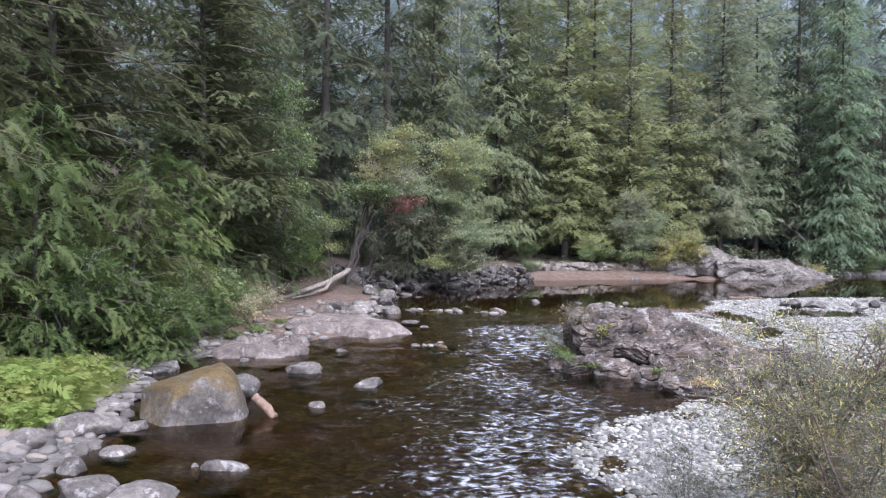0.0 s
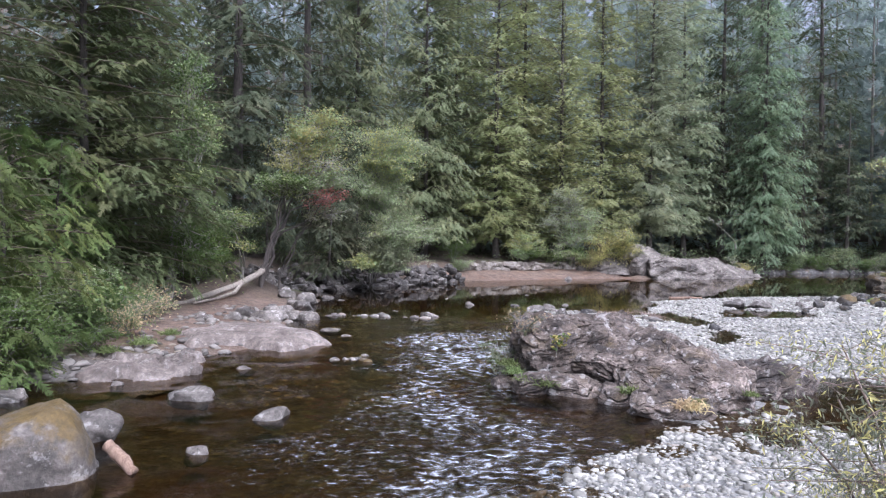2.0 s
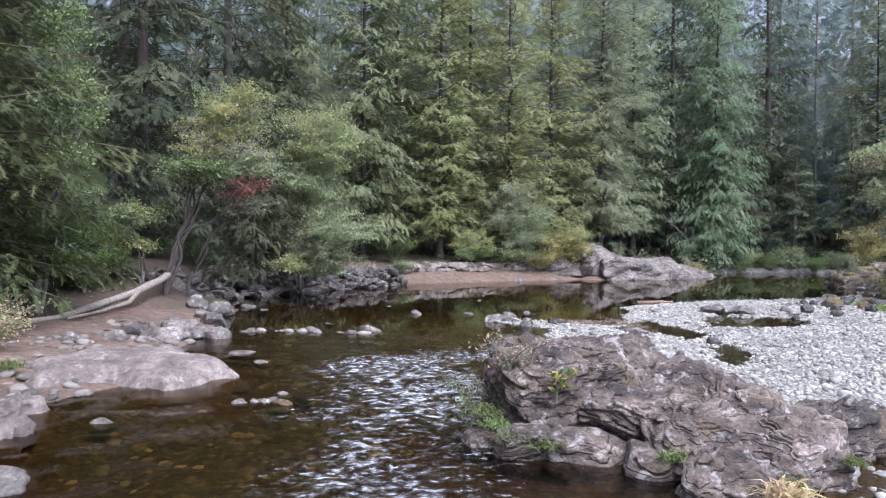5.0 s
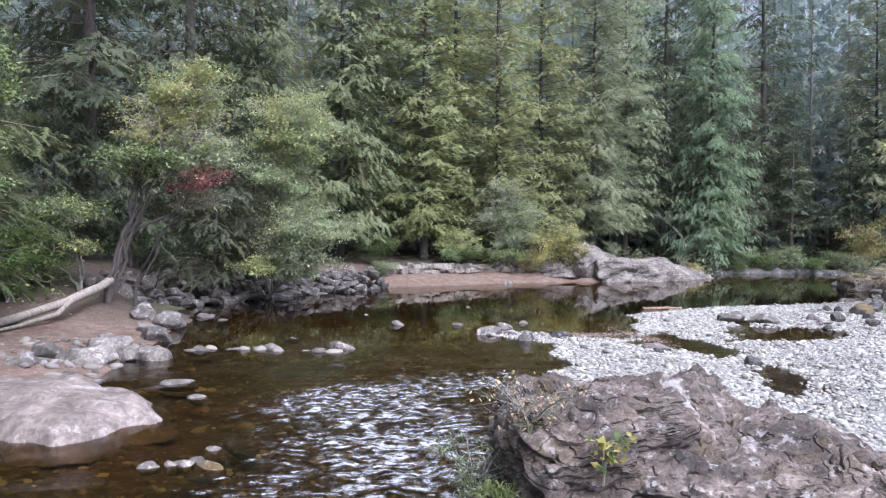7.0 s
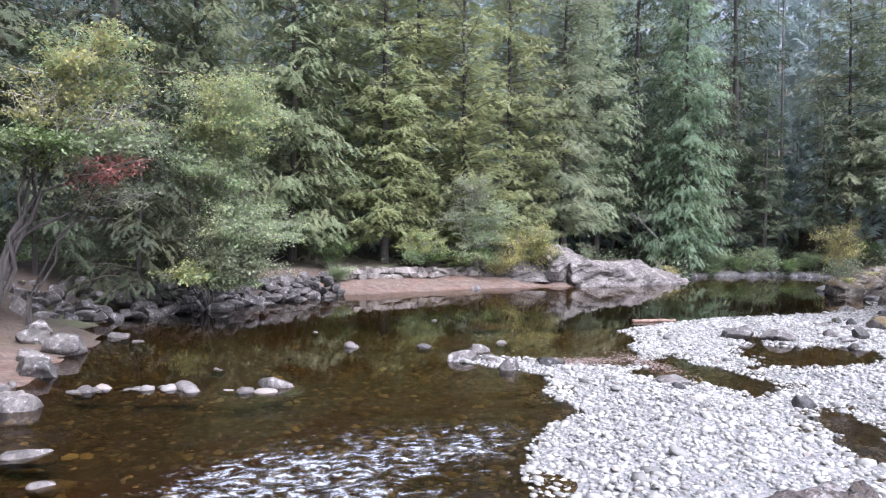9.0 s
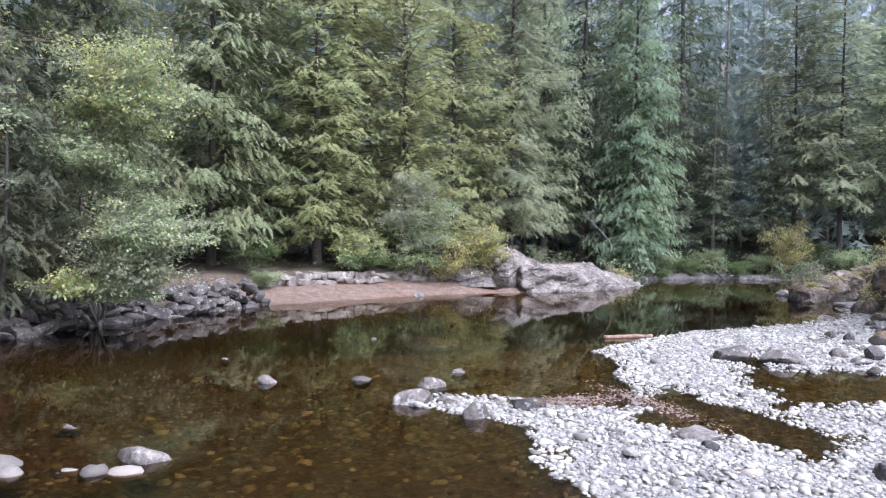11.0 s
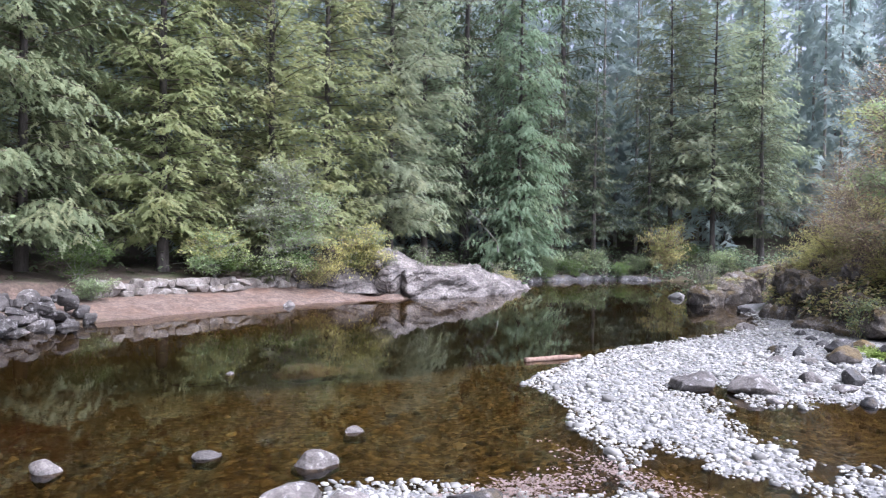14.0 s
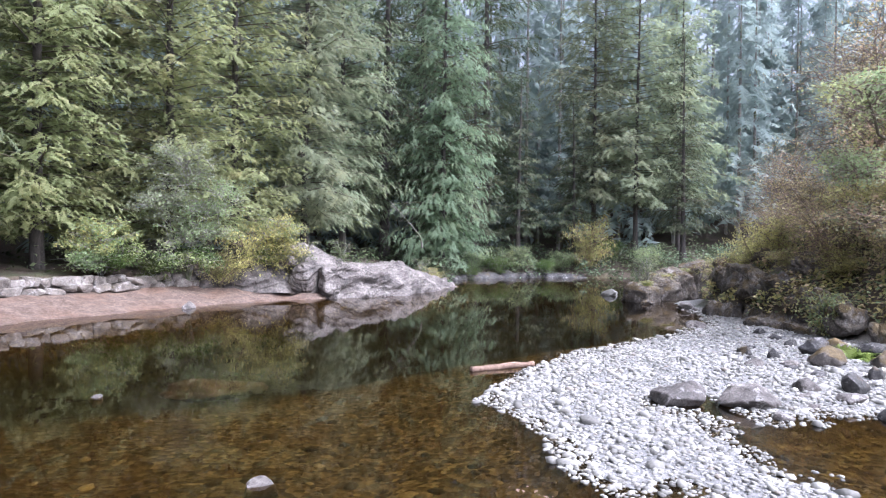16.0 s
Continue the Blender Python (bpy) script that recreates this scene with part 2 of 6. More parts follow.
def rock_material(name, stops, scale=1.2, lichen=0.0, moss=0.0, relief=0.06, rough=0.75, strata=0.0, span=0.28, mottle=1.0, beds=0.0):
    m, t, p = material(name)
    geo, info = t.nodes.new("ShaderNodeNewGeometry"), t.nodes.new("ShaderNodeObjectInfo")
    pos = geo.outputs["Position"]
    if strata:
        mp = t.nodes.new("ShaderNodeMapping")
        mp.vector_type = "TEXTURE"
        mp.inputs["Rotation"].default_value, mp.inputs["Scale"].default_value = (0.1, 0.12, -0.56), (1.7, 0.8, 0.7)
        t.links.new(pos, mp.inputs["Vector"])
        pos = mp.outputs[0]
    big, fine = noise_tex(t, scale, 6, 0.65, pos), noise_tex(t, scale * 12, 5, 0.7)
    c = ramp(t, big, [(0.5 - span / 2 + span * i / (len(stops) - 1), s) for i, s in enumerate(stops)])
    c = mix(t, 0.7 * mottle, c, ramp(t, noise_tex(t, scale * 4.5, 6, 0.7, pos), [(0.38, (0.2, 0.19, 0.18)), (0.62, (0.8, 0.8, 0.8))]), "OVERLAY")
    c = mix(t, 0.85 * mottle, c, ramp(t, fine, [(0.36, (0.22, 0.21, 0.2)), (0.64, (0.85, 0.85, 0.85))]), "OVERLAY")
    if lichen:
        c = mix(t, ramp(t, noise_tex(t, 4.5, 5, 0.7), [(0.56, (0, 0, 0)), (0.64, (lichen,) * 3)]), c, (0.5, 0.48, 0.46))
    if moss:
        up = t.nodes.new("ShaderNodeSeparateXYZ")
        t.links.new(geo.outputs["Normal"], up.inputs[0])
        k = math_node(t, "MULTIPLY", ramp(t, up.outputs[2], [(0.12, (0, 0, 0)), (0.5, (1, 1, 1))]), ramp(t, noise_tex(t, 2.2, 5, 0.65), [(0.62 - 0.24 * min(moss, 1), (0, 0, 0)), (0.74 - 0.24 * min(moss, 1), (min(1, 1.5 * moss),) * 3)]))
        c = mix(t, k, c, ramp(t, fine, [(0.3, (0.045, 0.029, 0.008)), (0.7, (0.12, 0.08, 0.022))]))
    seams = None
    if beds:
        dot = t.nodes.new("ShaderNodeVectorMath")
        dot.operation = "DOT_PRODUCT"
        t.links.new(geo.outputs["Position"], dot.inputs[0])
        dot.inputs[1].default_value = (-0.303, -0.505, 0.808)
        lie = math_node(t, "ADD", dot.outputs["Value"], math_node(t, "MULTIPLY", noise_tex(t, 1.1, 5, 0.6), 0.34))
        for k in (1.0, 2.7):
            saw = math_node(t, "FRACT", math_node(t, "MULTIPLY", lie, beds * k))
            lip = ramp(t, saw, [(0.0, (0, 0, 0)), (0.16, (1, 1, 1)), (1.0, (0.25,) * 3)])
            seams = lip if seams is None else mix(t, 0.4, seams, lip)
        c = mix(t, math_node(t, "MULTIPLY", ramp(t, seams, [(0.12, (1, 1, 1)), (0.42, (0, 0, 0))]), ramp(t, noise_tex(t, 1.7, 4), [(0.4, (0.0,) * 3), (0.66, (0.6,) * 3)])), c, (0.022, 0.017, 0.013))
    v = t.nodes.new("ShaderNodeMath")
    v.operation = "MULTIPLY_ADD"
    t.links.new(info.outputs["Random"], v.inputs[0])
    v.inputs[1].default_value, v.inputs[2].default_value = 0.4, 0.8
    hsv = t.nodes.new("ShaderNodeHueSaturation")
    t.links.new(c, hsv.inputs["Color"]), t.links.new(v.outputs[0], hsv.inputs["Value"])
    t.links.new(hsv.outputs[0], p.inputs["Base Color"])
    p.inputs["Roughness"].default_value = rough
    mid = noise_tex(t, scale * 4.5, 6, 0.7)
    h = mix(t, 0.4, mix(t, 0.6, big, mid), fine)
    if seams is not None:
        h = mix(t, 0.55, h, seams)
    t.links.new(bump(t, h, 1.0, relief), p.inputs["Normal"])
    return m


GREY = rock_material("grey_boulder", [(0.050, 0.044, 0.038), (0.094, 0.083, 0.073), (0.149, 0.134, 0.119)], 1.4, 0.4, mottle=0.6)
MOSSY = rock_material("mossy_boulder", [(0.058, 0.051, 0.044), (0.098, 0.086, 0.075), (0.144, 0.129, 0.114)], 1.2, 0.3, 1.0, mottle=0.6)
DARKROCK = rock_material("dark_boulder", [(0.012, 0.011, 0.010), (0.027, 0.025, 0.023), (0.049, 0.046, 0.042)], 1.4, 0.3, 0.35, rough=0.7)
RIPRAP = rock_material("bank_stone", [(0.022, 0.019, 0.016), (0.048, 0.042, 0.037), (0.1, 0.09, 0.08)], 1.5, 0.35, mottle=0.6)
OUTCROP = rock_material("layered_bedrock", [(0.020, 0.015, 0.012), (0.056, 0.042, 0.033), (0.092, 0.073, 0.060), (0.180, 0.147, 0.126)], 1.8, 0.4, 0.3, 0.14, strata=1, span=0.3, mottle=0.8, beds=5.2)
SLAB = rock_material("smooth_slab", [(0.076, 0.061, 0.051), (0.116, 0.095, 0.082), (0.162, 0.136, 0.12)], 0.8, 0.25, 0.05, 0.03, mottle=0.6)
FARROCK = rock_material("pale_bedrock", [(0.04, 0.033, 0.028), (0.098, 0.085, 0.074), (0.165, 0.148, 0.131)], 0.8, 0.12, 0.12, 0.2, strata=1, span=0.26, mottle=0.8, beds=1.6)
BANKROCK = rock_material("mossy_bank_rock", [(0.038, 0.031, 0.024), (0.092, 0.077, 0.06), (0.17, 0.148, 0.12)], 1.5, 0.3, 0.75, 0.15, mottle=0.6)
WALLSTONE = rock_material("tan_wall_stone", [(0.08, 0.067, 0.054), (0.145, 0.127, 0.107), (0.21, 0.193, 0.17)], 1.6, 0.4, 0.3, mottle=0.6)


def cobble_material(name, stops, stain, rough=0.8):
    m, t, p = material(name)
    geo = t.nodes.new("ShaderNodeNewGeometry")
    info = t.nodes.new("ShaderNodeObjectInfo")
    r = math_node(t, "FRACT", math_node(t, "ADD", geo.outputs["Random Per Island"], info.outputs["Random"]))
    c = ramp(t, r, stops)
    c = mix(t, 0.3, c, ramp(t, noise_tex(t, 30, 5, 0.7), [(0.3, (0.3, 0.3, 0.3)), (0.7, (0.9, 0.9, 0.9))]), "OVERLAY")
    c = mix(t, ramp(t, noise_tex(t, 0.5, 4), [(0.52, (0, 0, 0)), (0.7, (0.45,) * 3)]), c, stain)
    t.links.new(c, p.inputs["Base Color"])
    p.inputs["Roughness"].default_value = rough
    t.links.new(bump(t, noise_tex(t, 40, 4), 0.3, 0.01), p.inputs["Normal"])
    return m


COBBLE = cobble_material("pale_cobbles", [(0.0, (0.081, 0.077, 0.067)), (0.16, (0.167, 0.161, 0.142)), (0.55, (0.239, 0.231, 0.203)), (0.92, (0.342, 0.333, 0.294)), (1.0, (0.198, 0.171, 0.137))], (0.135, 0.128, 0.111))
GREY_COBBLE = cobble_material("grey_cobbles", [(0.0, (0.047, 0.041, 0.035)), (0.5, (0.104, 0.093, 0.082)), (0.9, (0.175, 0.16, 0.142)), (1.0, (0.18, 0.145, 0.11))], (0.095, 0.076, 0.057))
BED_COBBLE = cobble_material("bed_cobbles", [(0.0, (0.04, 0.034, 0.02)), (0.5, (0.12, 0.104, 0.058)), (0.85, (0.21, 0.185, 0.1)), (1.0, (0.38, 0.35, 0.18))], (0.08, 0.05, 0.03))


def ground_material():
    """Forest litter, pale gravel, tan bedrock beach and brown river bed by the sheet's own weights."""
    m, t, p = material("ground")

    def weight(name):
        a = t.nodes.new("ShaderNodeAttribute")
        a.attribute_name = name
        return a.outputs["Fac"]
    n1, n2 = noise_tex(t, 0.6, 6, 0.65), noise_tex(t, 9, 6, 0.7)
    vor = node(t, "ShaderNodeTexVoronoi", Scale=10.0)
    t.links.new(t.nodes.new("ShaderNodeNewGeometry").outputs["Position"], vor.inputs["Vector"])
    cell = t.nodes.new("ShaderNodeSeparateColor")
    t.links.new(vor.outputs["Color"], cell.inputs[0])
    litter = ramp(t, n2, [(0.3, (0.02, 0.014, 0.009)), (0.55, (0.06, 0.042, 0.028)), (0.75, (0.11, 0.08, 0.055))])
    litter = mix(t, ramp(t, n1, [(0.5, (0, 0, 0)), (0.65, (0.7,) * 3)]), litter, (0.05, 0.065, 0.02))
    gravel = ramp(t, n2, [(0.35, (0.08, 0.078, 0.073)), (0.65, (0.23, 0.225, 0.212))])
    beach = ramp(t, n2, [(0.3, (0.052, 0.034, 0.024)), (0.62, (0.14, 0.1, 0.076))])
    beach = mix(t, ramp(t, n1, [(0.45, (0, 0, 0)), (0.65, (1, 1, 1))]), beach, (0.1, 0.06, 0.039))
    beach = mix(t, 0.6, beach, ramp(t, noise_tex(t, 2.6, 7, 0.75), [(0.4, (0.25, 0.23, 0.22)), (0.6, (0.8, 0.8, 0.8))]), "OVERLAY")
    bed = ramp(t, cell.outputs[0], [(0.0, (0.022, 0.017, 0.011)), (0.5, (0.055, 0.043, 0.026)), (0.85, (0.085, 0.07, 0.04)), (1.0, (0.15, 0.14, 0.065))])
    bed = mix(t, ramp(t, noise_tex(t, 0.3, 4), [(0.5, (0, 0, 0)), (0.62, (0.8,) * 3)]), bed, (0.07, 0.028, 0.017))
    pale = ramp(t, cell.outputs[0], [(0.0, (0.045, 0.038, 0.018)), (0.5, (0.15, 0.127, 0.06)), (0.85, (0.24, 0.21, 0.1)), (1.0, (0.38, 0.36, 0.17))])
    bed = mix(t, weight("shoal"), bed, pale)
    # Light lost in deep water is put into this darker bed colour.
    deep = mix(t, n2, (0.012, 0.016, 0.012), (0.03, 0.034, 0.022))
    c = mix(t, weight("gravel"), litter, gravel)
    c = mix(t, weight("beach"), c, beach)
    c = mix(t, weight("bed"), c, bed)
    c = mix(t, weight("deep"), c, deep)
    t.links.new(c, p.inputs["Base Color"])
    p.inputs["Roughness"].default_value = 0.9
    h = mix(t, weight("bed"), n2, vor.outputs["Distance"])
    t.links.new(bump(t, h, 0.6, 0.06), p.inputs["Normal"])
    return m


GROUND = ground_material()


def water_material():
    m, t, p = material("river_water")
    t.nodes.remove(p)
    rap = t.nodes.new("ShaderNodeAttribute")
    rap.attribute_name = "rapid"
    pos = t.nodes.new("ShaderNodeNewGeometry").outputs["Position"]
    mp = t.nodes.new("ShaderNodeMapping")
    mp.inputs["Scale"].default_value = (1.0, 1.7, 1.0)
    t.links.new(pos, mp.inputs["Vector"])
    calm, chop = noise_tex(t, 1.2, 3, 0.5, mp.outputs[0]), mix(t, 0.6, noise_tex(t, 5.5, 5, 0.65, mp.outputs[0]), noise_tex(t, 17.0, 6, 0.75, mp.outputs[0]))
    patch = ramp(t, noise_tex(t, 0.7, 3, 0.6), [(0.4, (0.08,) * 3), (0.62, (1, 1, 1))])
    b1 = bump(t, calm, 0.025, 0.05)
    cb = t.nodes.new("ShaderNodeBump")
    cb.inputs["Distance"].default_value = 0.1
    t.links.new(chop, cb.inputs["Height"]), t.links.new(b1, cb.inputs["Normal"])
    t.links.new(math_node(t, "MULTIPLY", rap.outputs["Fac"], patch), cb.inputs["Strength"])
    fr = node(t, "ShaderNodeFresnel", IOR=1.33)
    t.links.new(cb.outputs[0], fr.inputs["Normal"])
    gl = t.nodes.new("ShaderNodeBsdfGlossy")
    wild = t.nodes.new("ShaderNodeAttribute")
    wild.attribute_name = "foam"
    t.links.new(math_node(t, "ADD", math_node(t, "MULTIPLY", wild.outputs["Fac"], 0.12), 0.006), gl.inputs["Roughness"])
    t.links.new(cb.outputs[0], gl.inputs["Normal"])
    tr = node(t, "ShaderNodeBsdfTransparent", Color=(0.428, 0.337, 0.2, 1))
    body = t.nodes.new("ShaderNodeMixShader")
    t.links.new(fr.outputs[0], body.inputs[0]), t.links.new(tr.outputs[0], body.inputs[1]), t.links.new(gl.outputs[0], body.inputs[2])
    foam = node(t, "ShaderNodeBsdfDiffuse", Color=(0.72, 0.75, 0.78, 1))
    t.links.new(cb.outputs[0], foam.inputs["Normal"])
    a = t.nodes.new("ShaderNodeAttribute")
    a.attribute_name = "foam"
    streak = noise_tex(t, 4.5, 6, 0.75, mp.outputs[0])
    k = math_node(t, "MULTIPLY", ramp(t, math_node(t, "ADD", streak, math_node(t, "MULTIPLY", a.outputs["Fac"], 0.16)), [(0.64, (0, 0, 0)), (0.84, (0.5,) * 3)]), math_node(t, "MINIMUM", math_node(t, "MULTIPLY", a.outputs["Fac"], 3.0), 1.0))
    out = t.nodes.new("ShaderNodeMixShader")
    t.links.new(k, out.inputs[0]), t.links.new(body.outputs[0], out.inputs[1]), t.links.new(foam.outputs[0], out.inputs[2])
    t.links.new(out.outputs[0], t.nodes["Material Output"].inputs["Surface"])
    return m


WATER = water_material()

# ---- ground and river ----
LEFT = [(-4.6, -20), (-4.6, 4), (-4.7, 8.6), (-5.1, 10.2), (-5.4, 11.8), (-5.8, 13.5), (-6.8, 16), (-6.9, 18.2), (-5.6, 19), (-4.1, 20.3),
        (-3.6, 21.5), (-2.6, 23), (-2.6, 25), (-3, 26.5), (-2.6, 28.4), (-2.4, 30.5), (-2.6, 33), (-2.2, 36), (-3.4, 40), (-2.2, 43.5),
        (0.5, 46.8), (5.4, 52.2), (8.7, 53.4), (14.2, 56), (20, 57.4), (27, 58.2), (30, 59.8), (33.5, 63.2), (38.5, 68.5), (44, 70),
        (50, 68.5), (54, 65), (60, 60), (75, 51), (120, 40), (400, 30), (400, 500), (-400, 500), (-400, -20)]
RIGHT = [(2.3, -20), (2.3, 7), (2.2, 9), (2, 10), (2.1, 11), (2.6, 12), (3.4, 12.9), (4.4, 13.4), (5.1, 14.3), (5.3, 15.8), (4.6, 17.0), (3.6, 18.0),
         (3.8, 19.5), (4.6, 20.8), (4.9, 22.6), (5.1, 23.7), (5.6, 24.6), (6.4, 25.4), (7.2, 26.3), (7.3, 27.6), (8.2, 29.5), (7.6, 30.4),
         (6.8, 31.5), (7, 32.6), (8.3, 32.1), (9.3, 31.1), (10.5, 30.3), (11.3, 31), (12, 32.5), (13.1, 34.3), (13.9, 36.3), (15.7, 37.5),
         (17.5, 38.4), (20, 39.4), (25, 40.1), (28.3, 41), (31, 42.5), (33, 45), (36, 48), (41, 48.5), (46, 50), (55, 46), (70, 38), (120, 25), (400, 10), (400, -20)]
POOLS = [[(6.1, 13.1), (7, 14), (8.5, 13.5), (11, 14), (12, 17), (11, 18.3), (9, 18.2), (8, 17.5), (8.3, 16), (7.5, 15.2), (5.9, 14.6)],
         [(11.3, 30.7), (12.5, 31.5), (12.4, 29.7), (12.5, 27.9), (12.4, 26.9), (11.2, 26.5), (10.9, 27.9), (10.4, 29.2)],
         [(11.9, 25.9), (11.9, 24.1), (9.9, 22.5), (10.7, 24.3)],
         [(13.3, 29.2), (14.6, 30.9), (15.5, 32.2), (15.9, 33), (16.2, 34.2), (17.1, 34.5), (17.2, 33.3), (16.6, 32.4), (17.6, 32.1), (18.6, 30.8), (17, 29)]]
BANK = [(26.3, -20), (26.3, 32), (27.6, 36.5), (30, 40), (33, 43.3), (37, 46.3), (44, 47.3), (55, 44), (70, 36), (120, 23), (400, 8), (400, -20)]
CHUTE = [(3.9, 26), (3.0, 24), (2.3, 22), (2.2, 20), (2.1, 17), (1.7, 14), (1.1, 11), (0.8, 8), (0.6, 3), (0.6, -10)]


def level(y):
    return -0.2 * (1 - smooth(y, 17, 26))


def ground_at(x, y, detail=True):
    """Height of the ground and the weights of its covers."""
    x, y = np.asarray(x, float), np.asarray(y, float)
    wob = 0.35 * fbm(x * 0.6, y * 0.6, 0, 5, 3)
    l, r = inside(LEFT, x, y) + wob, inside(RIGHT, x, y) + wob * 0.6
    for p in POOLS:
        r = np.minimum(r, -inside(p, x, y) + 0.7 * wob + 0.3 * fbm(x * 1.7, y * 1.7, 0, 91, 3))
    b = inside(BANK, x, y) + wob
    zl = 0.21 * np.minimum(l, 3.1) + 0.6 * smooth(l, 3.4, 4.0) + 0.07 * np.maximum(l - 3.6, 0) + 0.32 * np.maximum(l - 16, 0) * smooth(l, 16, 30)
    flat = 0.11 * np.minimum(l, 7) + 0.6 * smooth(l, 6.5, 9.5) + 0.07 * np.maximum(l - 9, 0) + 0.32 * np.maximum(l - 16, 0) * smooth(l, 16, 30)
    cove = 0.3 * np.minimum(l, 1.5) + 1.4 * smooth(l, 0.9, 4.4) + 0.06 * np.maximum(l - 4.4, 0) + 0.32 * np.maximum(l - 16, 0) * smooth(l, 16, 30)
    zl = flat + (cove - flat) * smooth(y, 34, 39) * (1 - smooth(y, 48, 53)) + (zl - flat) * smooth(y, 48, 53)
    zr = 0.2 * smooth(r, -0.3, 2.2) - 0.05 + 0.9 * np.clip(b, 0, 5) + 0.28 * np.maximum(b - 5, 0)
    d = np.minimum(-l, -r)
    deepness = smooth(y, 38, 48) * smooth(x, -2, 12)
    zw = -0.10 - 0.16 * np.clip(d, 0, 2.2) - deepness * 0.3 * np.clip(d - 1, 0, 4)
    z = np.where(l > 0, zl, np.where(r > 0, np.maximum(zr, 0.0), zw * smooth(d, -0.2, 0.5)))
    z = np.where((l <= 0) & (r <= 0), np.minimum(zw, -0.02), z)
    z = np.minimum(z, 70)
    if detail:
        far = np.maximum(np.maximum(l, b), 0)
        z = z + 0.05 * fbm(x * 1.3, y * 1.3, 0, 9, 4) * smooth(np.abs(z), 0.0, 0.2) + 0.35 * fbm(x * 0.35, y * 0.35, 0, 12, 3) * smooth(far, 4, 8)
    beach = smooth(l, -0.4, 0.1) * (1 - smooth(l, 3.3, 4.2)) * np.maximum(smooth(y, 51.5, 54) * (1 - smooth(x, 20, 36)), smooth(y, 20, 23) * (1 - smooth(y, 33, 37)))
    return z + level(y), dict(gravel=np.maximum(smooth(r, -0.2, 0.2) * (1 - smooth(b, -1, 0.6)), 0.6 * smooth(l, -0.2, 0.3) * (1 - smooth(l, 1, 2.4)) * (1 - smooth(y, 18, 22))), beach=beach, bed=smooth(d, -0.05, 0.25), deep=smooth(-z, 0.3, 1.3), shoal=0.85 * smooth(y + 0.25 * x, 28, 33) * (0.12 + 0.88 * smooth(x, 4, 11)), l=l, r=r, b=b)


xs, ys = spaced(-10, 34, 0.25, 380), spaced(6, 62, 0.25, 380)
gx, gy = np.meshgrid(xs, ys)
gz, cover = ground_at(gx, gy)
v, f = sheet(xs, ys, gz)
me = mesh_of("ground", v, f, [GROUND])
for key in ("gravel", "beach", "bed", "deep", "shoal"):
    attribute(me, key, cover[key])
thing("ground", "forest floor, gravel bar and brown river bed", "ground", kind="structure", me=me)


def height(x, y):
    return float(ground_at(np.array([x]), np.array([y]))[0][0])


def chute(x, y):
    best = np.full(np.shape(x), 99.0)
    for (ax, ay), (bx, by) in zip(CHUTE, CHUTE[1:]):
        dx, dy = bx - ax, by - ay
        k = np.clip(((x - ax) * dx + (y - ay) * dy) / (dx * dx + dy * dy), 0, 1)
        best = np.minimum(best, np.hypot(x - ax - k * dx, y - ay - k * dy))
    return best


xs, ys = spaced(-6, 7, 0.11, 380, 1.3), spaced(7, 28, 0.11, 380, 1.3)
wx, wy = np.meshgrid(xs, ys)
c = chute(wx, wy) + 0.9 * fbm(wx * 0.55, wy * 0.55, 3, 21, 3)
fast = (1 - smooth(c, 0.8, 2.9)) * (0.6 + 0.4 * smooth(fbm(wx * 0.8, wy * 0.5, 7, 27, 3), -0.45, 0.2)) * (1 - smooth(wy, 24.5, 27))
fast = np.maximum(fast, 0.6 * (1 - smooth(np.hypot((wx + 0.7) / 1.9, (wy - 13.2) / 1.6) + 0.4 * fbm(wx, wy, 0, 23, 3), 0.3, 1.1)))
near = 1 - smooth(wy, 25, 31)
lift = fast * (0.04 * ridged(wx * 1.5, wy * 2.6, 0, 31, 4) - 0.024) + near * 0.022 * fbm(wx * 1.6, wy * 1.6, 0, 33, 3)
v, f = sheet(xs, ys, level(wy) + lift)
me = mesh_of("water", v, f, [WATER])
attribute(me, "rapid", 0.003 + 0.17 * near + 0.3 * fast)
attribute(me, "foam", fast)
thing("river_water", "clear brown river water with a riffle running over stones", "water", kind="structure", me=me)


# ---- stones ----
def rock_mesh(name, seed, size, mat, n=4, rough=0.16, facets=9, squash=0.55):
    """A stone, cut by a few planes and worn by noise; its origin lies near its foot."""
    rng = np.random.default_rng(seed)
    v, f = BALLS[n]
    v = v.copy()
    for _ in range(facets):
        d = rng.normal(size=3)
        d /= np.linalg.norm(d)
        k = v @ d - rng.uniform(0.55, 0.85)
        v = v - np.clip(k, 0, None)[:, None] * d * 0.96
    o = rng.uniform(0, 50)
    nz = fbm(v[:, 0] * 1.6 + o, v[:, 1] * 1.6, v[:, 2] * 1.6, seed, 4)
    v = v * (1 + rough * nz)[:, None]
    v = v * np.array(size) / 2
    v[:, 2] += size[2] * (0.5 - 0.5 * (1 - squash))
    return mesh_of(name, v, f, [mat])


def rock(name, label, x, y, size, mat, seed, turn=0, n=4, sink=0.0, group="", rough=0.16, z=None, facets=9):
    base = height(x, y) if z is None else z
    return thing(name, label, "rock", pose(x, y, base - sink, 0, 0, turn), group, me=rock_mesh(name, seed, size, mat, n, rough, facets))


